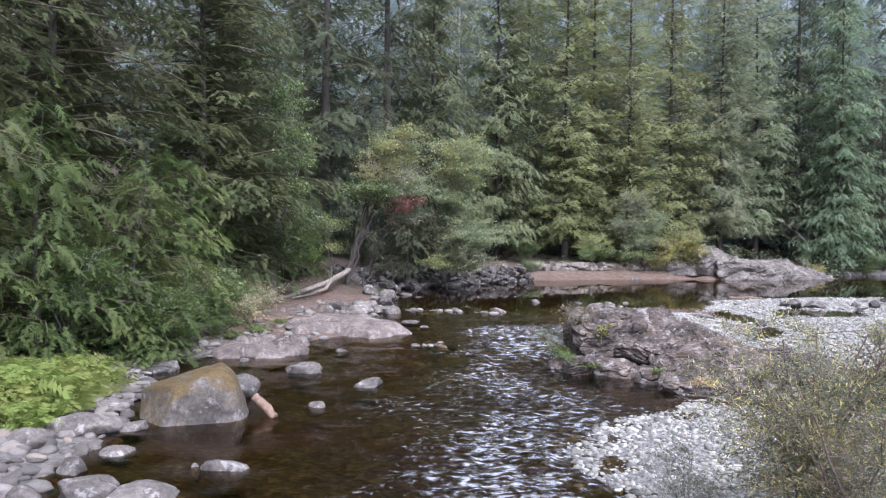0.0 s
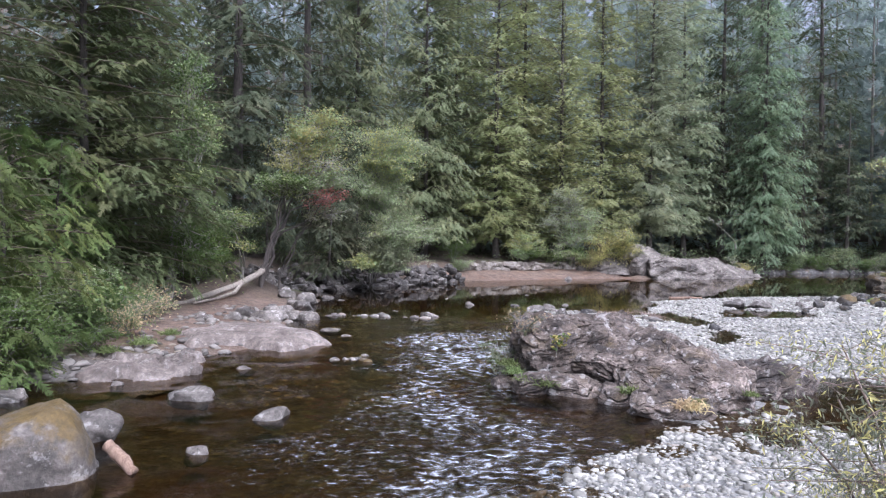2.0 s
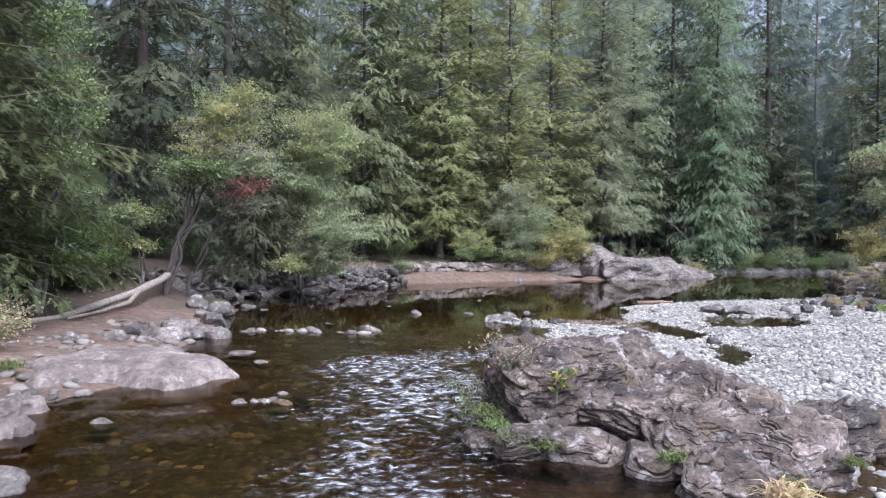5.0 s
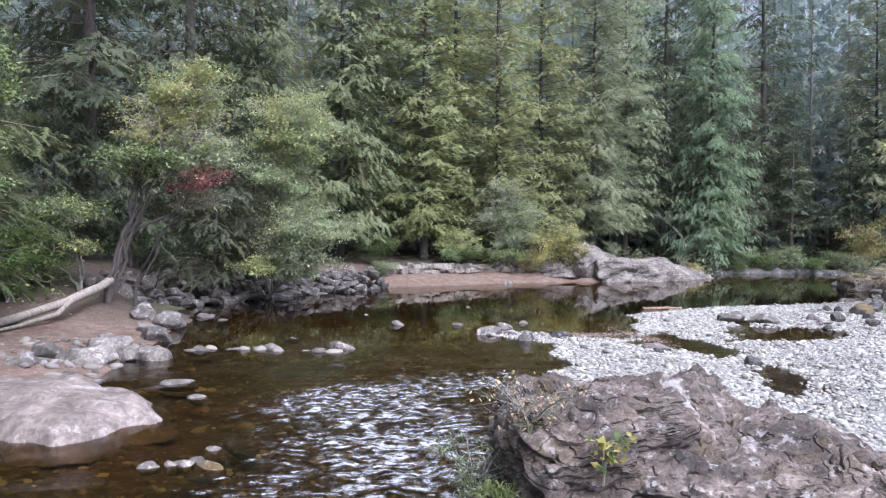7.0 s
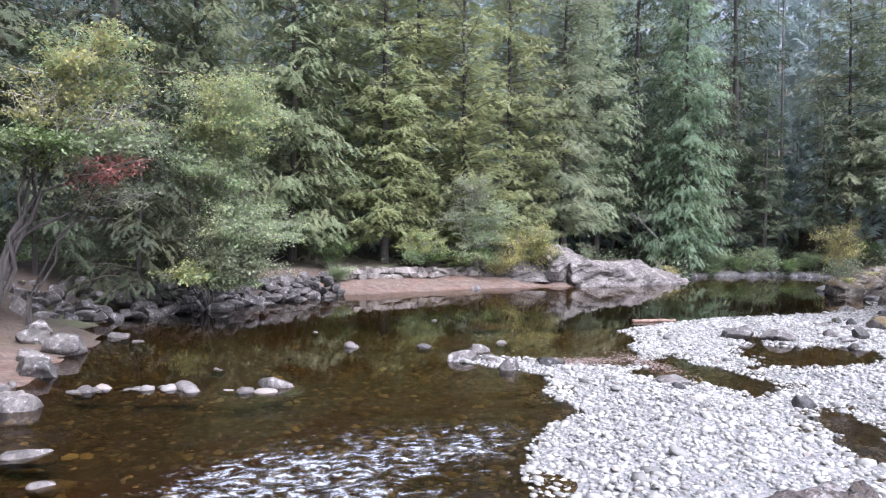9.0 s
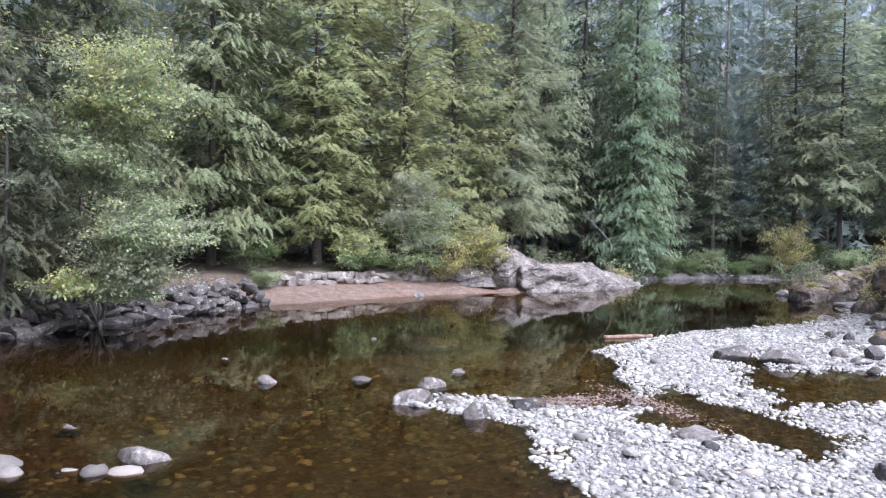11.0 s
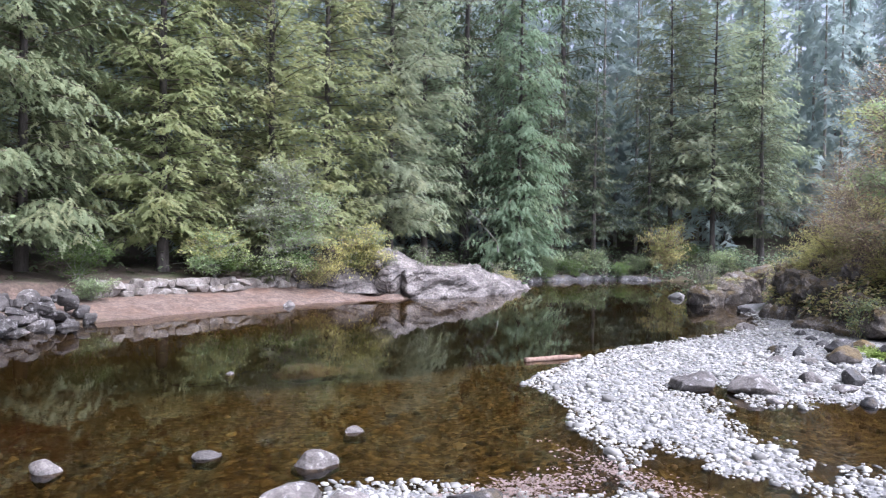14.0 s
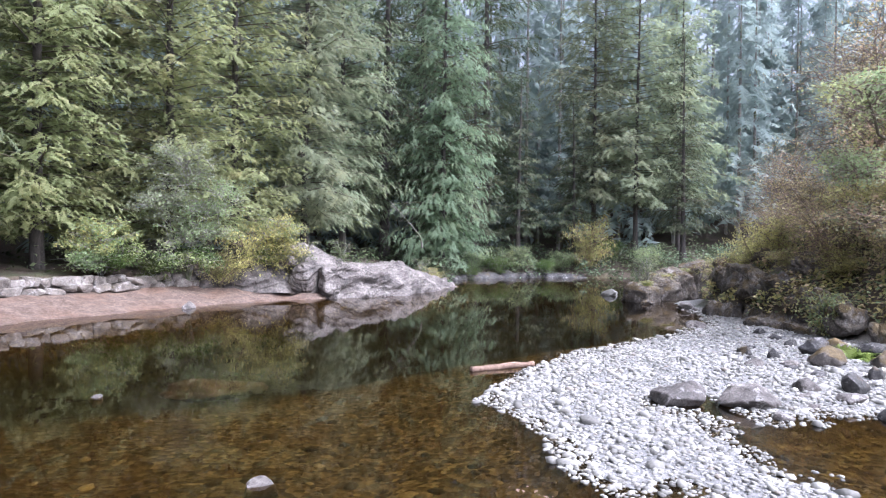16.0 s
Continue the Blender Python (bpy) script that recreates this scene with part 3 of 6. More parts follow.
def cells(x, y, seed):
    """Jittered cells over a plane: a random value, a slope and the distance to the nearest joint."""
    ix, iy = np.floor(x), np.floor(y)
    f1, f2, val, tilt = np.full(x.shape, 9.0), np.full(x.shape, 9.0), np.zeros(x.shape), np.zeros(x.shape)
    for a in (-1, 0, 1):
        for b in (-1, 0, 1):
            cx, cy = ix + a, iy + b
            px, py = cx + 0.5 + 0.42 * lattice(cx, cy, cx * 0, seed), cy + 0.5 + 0.42 * lattice(cx, cy, cx * 0 + 1, seed)
            d = np.hypot(x - px, y - py)
            v = lattice(cx, cy, cx * 0 + 2, seed)
            slope = (x - px) * lattice(cx, cy, cx * 0 + 3, seed) + (y - py) * lattice(cx, cy, cx * 0 + 4, seed)
            first = d < f1
            f2 = np.where(first, f1, np.minimum(f2, d))
            val, tilt, f1 = np.where(first, v, val), np.where(first, slope, tilt), np.where(first, d, f1)
    return val, tilt, f2 - f1


def outcrop(name, label, poly, top, mat, step=0.06, seed=1, steep=0.5, strata=0.12, base=-0.35, over=0.0, category="rock", parent=None, wob=0.22, swell=0.35, layer=3.6, block=0.9):
    """Bedrock: a raised outline with dipping ledges, broken into blocks along joints. top(x, y): its height."""
    p = np.array(poly)
    xs, ys = np.arange(p[:, 0].min() - 0.3, p[:, 0].max() + 0.3, step), np.arange(p[:, 1].min() - 0.3, p[:, 1].max() + 0.3, step)
    x, y = np.meshgrid(xs, ys)
    along, across = x * 0.85 - y * 0.5, x * 0.5 + y * 0.85
    bend = 0.25 * fbm(x * 0.9, y * 0.9, 0, seed + 2, 3)
    v1, t1, g1 = cells(along / block + bend, across / (0.42 * block) + bend, seed)
    v2, t2, g2 = cells(along / (0.38 * block) + 2 * bend, across / (0.14 * block) + bend, seed + 50)
    edge = inside(poly, x, y) + wob * fbm(x * 0.9, y * 0.9, 0, seed, 3)
    d = edge + 0.3 * strata * v1 * smooth(g1, 0.0, 0.25)
    rise = 1 - (1 - np.clip(d / steep, 0, 1)) ** 2.2
    z = top(x, y) * (1 + swell * fbm(x * 0.7, y * 0.7, 0, seed + 3, 3))
    tilt = 0.22 * across + 0.12 * fbm(x * 0.8, y * 0.8, 0, seed + 7, 3)
    inner = smooth(d, 0, 0.3)
    fold = np.abs(noise3(along * 0.45 / block, across * 1.5 / block, 0, seed + 31)) + 0.5 * np.abs(noise3(along * 0.9 / block, across * 3.4 / block, 0, seed + 33))
    warp = across + 0.22 * block * fbm(along * 0.7 / block, across * 0.7 / block, 0, seed + 41, 4)
    for k, share in ((2.3, 0.55), (5.5, 0.26), (12.0, 0.11)):
        q = warp * k / block + 1.2 * noise3(along * 0.5 * k / block, across * 0.2 * k / block, 0, seed + 43)
        q = q - np.floor(q)
        z = z + 1.3 * strata * share * smooth(q, 0.0, 0.16) * (1 - q) * (0.5 + 0.5 * smooth(noise3(along * 1.1 / block, across / block, 0, seed + 47), -0.5, 0.4)) * inner
    z = z + strata * (0.24 * v1 + 0.3 * t1 + 0.08 * v2 + 0.12 * t2 + 0.9 * fold - 0.3 * np.exp(-(g1 / 0.08) ** 2) - 0.12 * np.exp(-(g2 / 0.14) ** 2)) * inner
    for k, share in ((layer, 0.5), (layer * 2.7, 0.4)):
        q = (z + tilt + 0.04 * fbm(along * 2.5, across * 2.5, 0, seed + 13, 3)) * k
        z = z + share * ((np.floor(q) + smooth(q - np.floor(q), 0.7, 1.0)) - q) / k * min(1, strata * 7)
    z = z + strata * (0.16 * (0.5 - ridged(along * 1.1, across * 2.8, 0, seed + 17, 3)) + 0.12 * fbm(along * 5, across * 9, 0, seed + 11, 3)) * inner
    zz = base + (z - base) * rise
    v, f = sheet(xs, ys, zz)
    keep = (d.ravel()[f] > -0.05).any(1)
    q = zz * 4.5 / block + 0.9 * fbm(along * 0.8 / block, across * 0.8 / block, 0, seed + 21, 3)
    ledge = smooth(q - np.floor(q), 0.0, 0.75) * (1 - smooth(q - np.floor(q), 0.85, 1.0)) - 0.5
    out = (over * smooth(rise, 0.35, 0.9) + strata * (0.45 * fbm(along * 1.5, across * 1.5, zz * 3, seed + 15, 3) + 0.6 * ledge)) * (1 - smooth(d, 0.2, 0.9))
    v[:, 0] += (out * np.gradient(edge, axis=1) / step).ravel() * -0.6
    v[:, 1] += (out * np.gradient(edge, axis=0) / step).ravel() * -0.6
    f = f[keep]
    used = np.unique(f)
    remap = np.full(len(v), -1)
    remap[used] = np.arange(len(used))
    me = mesh_of(name, v[used], remap[f], [mat])
    return part(name, me, parent, label) if parent else thing(name, label, category, me=me)


def bumps(*hills):
    """Height from hills (x, y, rx, ry, turn, h), joined softly."""
    def top(x, y):
        z = np.zeros(np.shape(x))
        for cx, cy, rx, ry, a, h in hills:
            ca, sa = math.cos(radians(a)), math.sin(radians(a))
            u, w = ((x - cx) * ca + (y - cy) * sa) / rx, ((y - cy) * ca - (x - cx) * sa) / ry
            z = np.maximum(z, h * np.clip(1.25 - 0.55 * (u * u + w * w), 0, 1))
        return z
    return top


def bedrock(name, parent, centre, size, turn, seed, mat, dip=0.0, roll=0.0, boxy=0.6, relief=1.0, grain=1.0, n=5, label=""):
    """A mass of layered rock: a blunt block whose surface is stepped along slanting beds that run on from mass to mass. grain: the coarseness of the beds."""
    v, f = BALLS[n]
    u = np.sign(v) * np.abs(v) ** boxy
    u = u / np.abs(u).max(0)
    rng = np.random.default_rng(seed)
    for _ in range(9):
        d = unit(rng.normal(size=3) * np.array([1, 1, 0.5]))
        u = u - np.clip(u @ d - rng.uniform(0.8, 1.1), 0, None)[:, None] * d
    u = u * np.array(size) / 2
    m = np.array(pose(*centre, dip, roll, turn))
    p = u @ m[:3, :3].T + m[:3, 3]
    out = unit(v / np.array(size)) @ m[:3, :3].T
    x, y, z = (p / grain).T
    bed = unit(np.array([-0.3, -0.5, 0.8]))
    s = (p / grain) @ bed + 0.16 * fbm(x * 0.8, y * 0.8, z * 0.8, seed % 3 + 60, 4)
    push = 0.13 * fbm(x * 1.1, y * 1.1, z * 1.1, seed, 4)
    for k, share in ((3.1, 0.2), (7.3, 0.1), (15.0, 0.025)):
        q = s * k + 0.5 * noise3(x * 0.5 * k, y * 0.5 * k, z * 0.3 * k, 70)
        q = q - np.floor(q)
        push = push + share * smooth(q, 0.0, 0.12) * (1 - 0.9 * q) * (0.45 + 0.55 * smooth(noise3(x * 1.3, y * 1.3, z * 1.3, 74), -0.4, 0.4))
    push = push + 0.1 * np.abs(noise3(x * 2.3, y * 2.3, z * 2.3, seed + 5)) + 0.05 * fbm(x * 7, y * 7, z * 7, 77, 2)
    p = p + out * (relief * grain * (push - 0.15))[:, None]
    return part(name, mesh_of(name, p, f, [mat]), parent, label)


crag = thing("rock_outcrop", "jagged layered brown-grey bedrock outcrop in the riffle, patched with moss", "rock")
bedrock("upper_mass", crag, (4.95, 18.6, 0.3), (3.4, 2.1, 1.85), -6, 3, OUTCROP, 7, 2, n=7)
bedrock("middle_mass", crag, (5.75, 17.4, 0.1), (3.1, 1.9, 1.4), -22, 5, OUTCROP, 9, 0, n=7)
bedrock("side_mass", crag, (4.1, 18.0, 0.1), (1.5, 1.3, 1.5), 10, 7, OUTCROP, 6, 0, n=6)
bedrock("front_mass", crag, (6.1, 16.2, -0.1), (2.7, 1.9, 1.2), -26, 9, OUTCROP, 10, 0, n=6)
bedrock("low_nose", crag, (5.4, 15.3, -0.2), (1.5, 1.0, 0.75), -15, 11, OUTCROP, 6, 0, n=6)
bedrock("end_mass", crag, (7.7, 16.75, -0.1), (1.9, 1.4, 1.2), 12, 13, OUTCROP, 6, 4, n=6)
bedrock("end_toe", crag, (8.5, 17.3, -0.2), (1.2, 1.2, 0.8), 30, 15, OUTCROP, n=6)
for i, (x, y, z, w, d, h, a) in enumerate(((3.4, 17.4, -0.2, 0.9, 0.7, 0.75, 20), (4.2, 17.0, -0.22, 1.1, 0.7, 0.75, -25), (4.9, 16.35, -0.25, 0.9, 0.8, 0.7, -40), (2.95, 17.9, -0.3, 0.6, 0.6, 0.5, 60))):
    bedrock("foot_block", crag, (x, y, z), (w, d, h), a, 17 + i, OUTCROP, relief=0.6, n=4)
outcrop("rock_slab", "smooth pale grey rock slab sloping into the water", [(-4.4, 21.2), (-3.4, 22.0), (-2.2, 21.9), (-1.3, 22.2), (-0.7, 23.0), (-1.2, 24.2), (-2.2, 25.2), (-3.2, 25.8), (-4.6, 25.4), (-5.3, 23.6), (-5.1, 21.6)],
        bumps((-3.6, 23.8, 3.0, 2.4, 20, 0.27)), SLAB, 0.07, 8, 0.8, 0.06, -0.3, swell=0.25, wob=0.4)
outcrop("low_slab", "low worn rock shelf at the water's edge", [(-6.6, 18.4), (-5.6, 18.2), (-4.6, 18.6), (-3.9, 19.4), (-4.3, 20.5), (-6, 20.6), (-6.8, 19.6)],
        bumps((-5.3, 19.5, 1.8, 1.4, 10, 0.0)), SLAB, 0.07, 18, 0.7, 0.16, -0.4, wob=0.8)
point = thing("bedrock_point", "long pale bedrock point sloping down into the pool", "rock")
bedrock("slab", point, (27.9, 61.3, -0.05), (14.6, 6.4, 3.0), 20, 28, FARROCK, 13, 9, 0.62, 0.8, 2.2, 6)
bedrock("head", point, (24.2, 60.9, 0.55), (4.8, 4.4, 3.0), 14, 29, FARROCK, 20, 7, 0.6, 0.8, 2.0, 6)
bedrock("block", point, (21.9, 59.0, 0.7), (1.7, 1.4, 2.1), 25, 88, FARROCK, 0, -8, 0.35, 0.5, 1.4)
bedrock("foot", point, (25.8, 58.6, -0.35), (6.0, 2.6, 1.8), 10, 89, FARROCK, 20, 4, 0.7, 0.8, 2.0)
outcrop("low_ledge", "low layered rock ledge behind the beach", [(16.8, 59.6), (19, 59.3), (21, 58.6), (21.6, 60.4), (19.5, 61.6), (17, 61.2)], bumps((19, 60.3, 2.4, 1.2, -10, 1.35)), FARROCK, 0.1, 38, 0.4, 0.14, 0.3, 0.1, layer=3.0)
outcrop("far_ledge", "low grey rock shelf along the far bank", [(35.5, 66.2), (38, 67.6), (43, 69.0), (48, 68.6), (52, 66), (53, 67.5), (49, 70.5), (43, 71.5), (37, 69.5)], bumps((40, 69, 5, 2, 10, 0.3), (48, 69, 5, 2, -15, 0.3)), DARKROCK, 0.14, 48, 0.6, 0.16, -0.5, 0.1)

outcrop("bank_foot_ledge", "low worn brown rock shelf at the bank's foot", [(27.0, 36.8), (28.6, 39.2), (30.6, 41.2), (32.6, 43.2), (33.6, 43.0), (31.6, 40.4), (29.8, 38.0), (28.2, 36.0)],
        lambda x, y: 0.3 + 0.0 * x, BANKROCK, 0.09, 68, 0.6, 0.22, -0.2, 0.1, swell=0.4, layer=4.0, wob=0.6)

B0, B1 = "rounded grey boulder on the shore", "low grey boulder lying in the stream"
rock("boulder", "large rounded boulder with brown moss on its crown", -4.6, 12.7, (2.35, 1.7, 1.8), MOSSY, 4, -12, 5, 0.0, rough=0.1, z=-0.6, facets=7)
rock("boulder", "pale blocky boulder behind the mossy one", -4.1, 14.3, (0.95, 0.8, 0.85), GREY, 5, 20, 4, 0.1, z=-0.35)


def rocks(label, mat, z, sink, spots, seed, lo=0.38, group=""):
    """Stones of their own at x, y, width, height above the foot."""
    rng = random.Random(seed)
    for i, (x, y, w, h) in enumerate(spots):
        hh = max(h, lo * w) + sink
        base = height(x, y) if z is None else z
        rock("boulder", label, x, y, (w * 1.25, w * rng.uniform(0.8, 1.1), hh * 1.15), mat, seed * 100 + i, rng.uniform(-30, 30), 4 if w > 0.5 else 3, 0, group, rng.uniform(0.08, 0.18), base - sink, rng.randint(14, 22))


rocks(B0, GREY, -0.2, 0.12, [(-6.13, 10.54, 0.95, 0.45), (-5.9, 11.5, 1.1, 0.48), (-4.98, 9.59, 0.47, 0.25), (-5.1, 11.7, 0.57, 0.2), (-4.23, 8.6, 0.7, 0.4), (-3.64, 8.5, 0.92, 0.32), (-7.42, 15.96, 0.76, 0.3), (-7.11, 16.35, 0.42, 0.2),
    (-6.93, 15.4, 0.79, 0.16), (-6.79, 13.85, 0.61, 0.4), (-6.05, 12.8, 0.72, 0.28), (-5.76, 9.5, 0.35, 0.2), (-5.27, 9.4, 0.25, 0.12), (-5.5, 10.65, 0.33, 0.13), (-5.21, 10.7, 0.23, 0.12), (-5.62, 9.3, 0.38, 0.16),
    (-6.69, 16.8, 0.57, 0.24), (-8.2, 17.5, 0.34, 0.2), (-6.6, 17.2, 0.65, 0.22), (-6.48, 13.9, 0.36, 0.2), (-6.0, 13.4, 0.35, 0.2), (-5.53, 12.1, 0.47, 0.22), (-5.0, 8.4, 0.46, 0.25), (-5.1, 18.3, 0.3, 0.15)], 1, group="boulders on the near shore")
rocks("bright pale stone at the shore", GREY, -0.2, 0.1, [(-4.75, 10.47, 0.45, 0.14), (-3.62, 12.95, 0.25, 0.24), (-2.82, 19.9, 0.44, 0.16)], 2)
rocks(B1, GREY, -0.22, 0.15, [(-2.96, 9.8, 0.67, 0.2), (-3.4, 9.85, 0.21, 0.14), (-3.4, 17.1, 0.97, 0.3), (-1.59, 15.5, 0.67, 0.24), (-2.37, 13.5, 0.43, 0.16), (-0.04, 21.5, 0.45, 0.2), (0.33, 21.9, 0.5, 0.2)], 3, group="stones in the stream")
rocks("mossy green stone in the riffle", MOSSY, -0.2, 0.1, [(-0.07, 20.7, 0.41, 0.18)], 4)
rocks("pale wet stone in the shallows", GREY, -0.14, 0.08, [(-0.75, 20.8, 0.27, 0.12), (-0.5, 20.8, 0.2, 0.12), (-0.35, 20.85, 0.27, 0.15), (-0.2, 20.95, 0.2, 0.12)], 5)
rocks("angular grey boulder on the point of the bank", GREY, None, 0.12, [(-2.05, 28.7, 0.82, 0.72), (-3.25, 29.8, 1.33, 0.5), (-2.67, 28.75, 0.7, 0.42), (-3.47, 28.2, 1.1, 0.34), (-4.29, 28.3, 0.61, 0.46), (-4.46, 27.4, 0.67, 0.27), (-2.5, 31.8, 0.85, 0.5),
    (-2.7, 34.8, 1.25, 0.55), (-3.1, 33.5, 0.7, 0.4), (-3.6, 35.6, 0.9, 0.5), (-1.87, 37.9, 0.7, 0.45), (-1.15, 36.7, 0.5, 0.5), (-0.94, 34, 0.6, 0.2), (-5.58, 37.6, 0.64, 0.56), (-4.57, 40.2, 0.6, 0.33), (-4.74, 38.6, 0.55, 0.6), (-3.9, 37.2, 0.8, 0.5), (-5.3, 26.6, 0.5, 0.3), (-3.7, 31, 0.5, 0.3)], 6, group="boulders on the point")
rocks("small stone breaking the calm water", GREY, -0.02, 0.12, [(1.1, 31.8, 0.41, 0.12), (2.35, 29.6, 0.79, 0.26), (4.5, 34.5, 0.38, 0.22), (6.5, 34.1, 0.4, 0.15), (-1.1, 25.8, 0.64, 0.1), (-0.62, 24.4, 0.37, 0.08), (3.89, 37.8, 0.26, 0.1), (8.87, 34.4, 0.41, 0.16), (8.39, 40.3, 0.33, 0.1), (-1.26, 29.9, 0.4, 0.2), (15.1, 56, 0.57, 0.37)], 7, 0.2, group="stones in the pool")
rocks("grey boulder at the gravel bar's edge", GREY, 0.0, 0.15, [(6.95, 31.75, 0.8, 0.32), (7.5, 31.55, 0.55, 0.26), (7.6, 30.4, 0.5, 0.4), (7.7, 33.1, 0.63, 0.24), (10.25, 28.0, 0.94, 0.36), (16.75, 34.2, 1.15, 0.34), (17.5, 33.3, 1.1, 0.6), (9.82, 25.6, 0.36, 0.25), (18.8, 32.9, 0.5, 0.23), (27.54, 40.7, 0.75, 0.25)], 8, group="boulders on the bar")
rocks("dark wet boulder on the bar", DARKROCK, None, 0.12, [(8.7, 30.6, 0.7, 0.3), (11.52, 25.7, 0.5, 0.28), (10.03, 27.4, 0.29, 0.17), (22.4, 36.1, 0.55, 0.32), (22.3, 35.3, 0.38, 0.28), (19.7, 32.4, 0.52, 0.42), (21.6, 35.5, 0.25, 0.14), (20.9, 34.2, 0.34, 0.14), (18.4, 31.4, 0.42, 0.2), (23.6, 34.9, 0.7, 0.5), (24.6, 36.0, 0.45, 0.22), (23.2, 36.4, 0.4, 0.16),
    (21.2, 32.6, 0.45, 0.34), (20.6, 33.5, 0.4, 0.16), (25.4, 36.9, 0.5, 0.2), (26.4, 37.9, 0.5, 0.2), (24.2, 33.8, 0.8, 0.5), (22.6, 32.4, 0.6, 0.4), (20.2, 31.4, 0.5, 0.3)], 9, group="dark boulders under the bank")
rocks("smooth grey boulder under the bank", GREY, None, 0.1, [(19.3, 33.1, 0.72, 0.28), (19.0, 32.2, 0.6, 0.14), (17.0, 32.4, 0.4, 0.12), (17.4, 31.7, 0.36, 0.14), (20.7, 34.9, 0.5, 0.16), (21.7, 34.6, 0.55, 0.2), (18.2, 32.5, 0.3, 0.12)], 14, group="grey boulders under the bank")
rocks("moss-capped brown boulder under the bank", MOSSY, None, 0.12, [(22.2, 34.0, 0.75, 0.5), (23.0, 33.1, 0.65, 0.42), (24.8, 35.0, 0.7, 0.5)], 15, group="mossy boulders under the bank")
rocks("pale boulder at the river's bend", GREY, -0.02, 0.15, [(33.3, 44.9, 0.95, 0.5), (34.1, 45.4, 0.7, 0.35), (33.0, 44.3, 0.6, 0.2), (27.4, 40.8, 0.7, 0.2), (28.4, 41.5, 0.6, 0.22)], 10, group="boulders at the bend")
ledge = thing("rock_ledge", "low craggy flat-topped rock ledge with moss standing in the bend", "rock")
for i, (x, y, z, w, d, h, a) in enumerate(((35.3, 48.7, 0.1, 2.3, 1.7, 1.5, 12), (36.9, 48.9, 0.2, 2.3, 1.8, 1.9, -10), (38.6, 49.0, 0.3, 2.4, 1.9, 2.3, 20), (40.4, 48.8, 0.5, 2.6, 2.0, 2.9, 5), (34.3, 47.7, -0.1, 1.3, 0.8, 0.6, 30))):
    bedrock("block", ledge, (x, y, z), (w, d, h), a, 90 + i, BANKROCK, 4, 5, 0.5, 0.8, 1.2)
face = thing("rock_ledge", "dark broken rock face with moss under the steep bank", "rock")
for i, (x, y, w, h) in enumerate(((28.0, 36.0, 1.8, 1.1), (29.4, 37.8, 2.2, 1.5), (30.8, 39.4, 2.2, 1.7), (32.2, 41.0, 2.3, 1.7), (33.7, 42.5, 2.4, 1.9), (35.2, 43.9, 2.4, 1.8), (36.8, 45.0, 2.5, 2.1), (38.6, 46.0, 2.7, 2.3), (31.8, 39.0, 1.7, 1.3), (34.8, 42.0, 1.9, 1.4), (26.9, 34.2, 1.7, 0.9))):
    bedrock("block", face, (x, y, height(x, y) + 0.12), (0.9 * w, 1.3, 0.62 * h), 46 + 14 * math.sin(3.1 * i), 110 + i, BANKROCK, 8, 5 * math.cos(2.3 * i), 0.5, 0.9, 1.3)
rocks("bright white boulder at the river's bend", COBBLE, -0.02, 0.15, [(37.2, 52.3, 1.15, 0.55)], 11)


rock("sunken_rock", "pale algae-covered rock lying under the pool's surface", 11.2, 42.6, (2.3, 0.9, 0.5), SLAB, 61, -22, 4, z=-0.72)


# ---- trees ----
def frond(blades, width, sweep, seed=0):
    """A flat spray: a spine with slim uneven side blades swept forward; along, side, up."""
    rng = random.Random(seed)
    v, f = [(i / blades, 0, 0) for i in range(blades)] + [(1.05, 0, -0.02)], []
    for i in range(blades):
        for s in (-1, 1):
            reach = width * (1 - 0.6 * i / blades) * rng.uniform(0.6, 1.3)
            v.append((v[i][0] + 0.3 / blades + sweep * reach * rng.uniform(0.6, 1.4), s * reach, rng.uniform(-0.35, 0.1) * reach))
            f.append((i, i + 1, len(v) - 1) if s > 0 else (i + 1, i, len(v) - 1))
    return np.array(v, float), np.array(f)


def sprays(template, P, D, N, L, droop):
    """Set the template at points P, along D, facing N, of lengths L."""
    tv, tf = template
    S = np.cross(N, D)
    S /= np.linalg.norm(S, axis=1)[:, None] + 1e-9
    a, b, c = tv[:, 0], tv[:, 1], tv[:, 2]
    V = P[:, None] + L[:, None, None] * (a[None, :, None] * D[:, None] + b[None, :, None] * S[:, None] + c[None, :, None] * N[:, None])
    V[:, :, 2] -= (droop * L)[:, None] * (a * a)[None]
    F = tf[None] + (np.arange(len(P)) * len(tv))[:, None, None]
    return V.reshape(-1, 3), F.reshape(-1, 3)


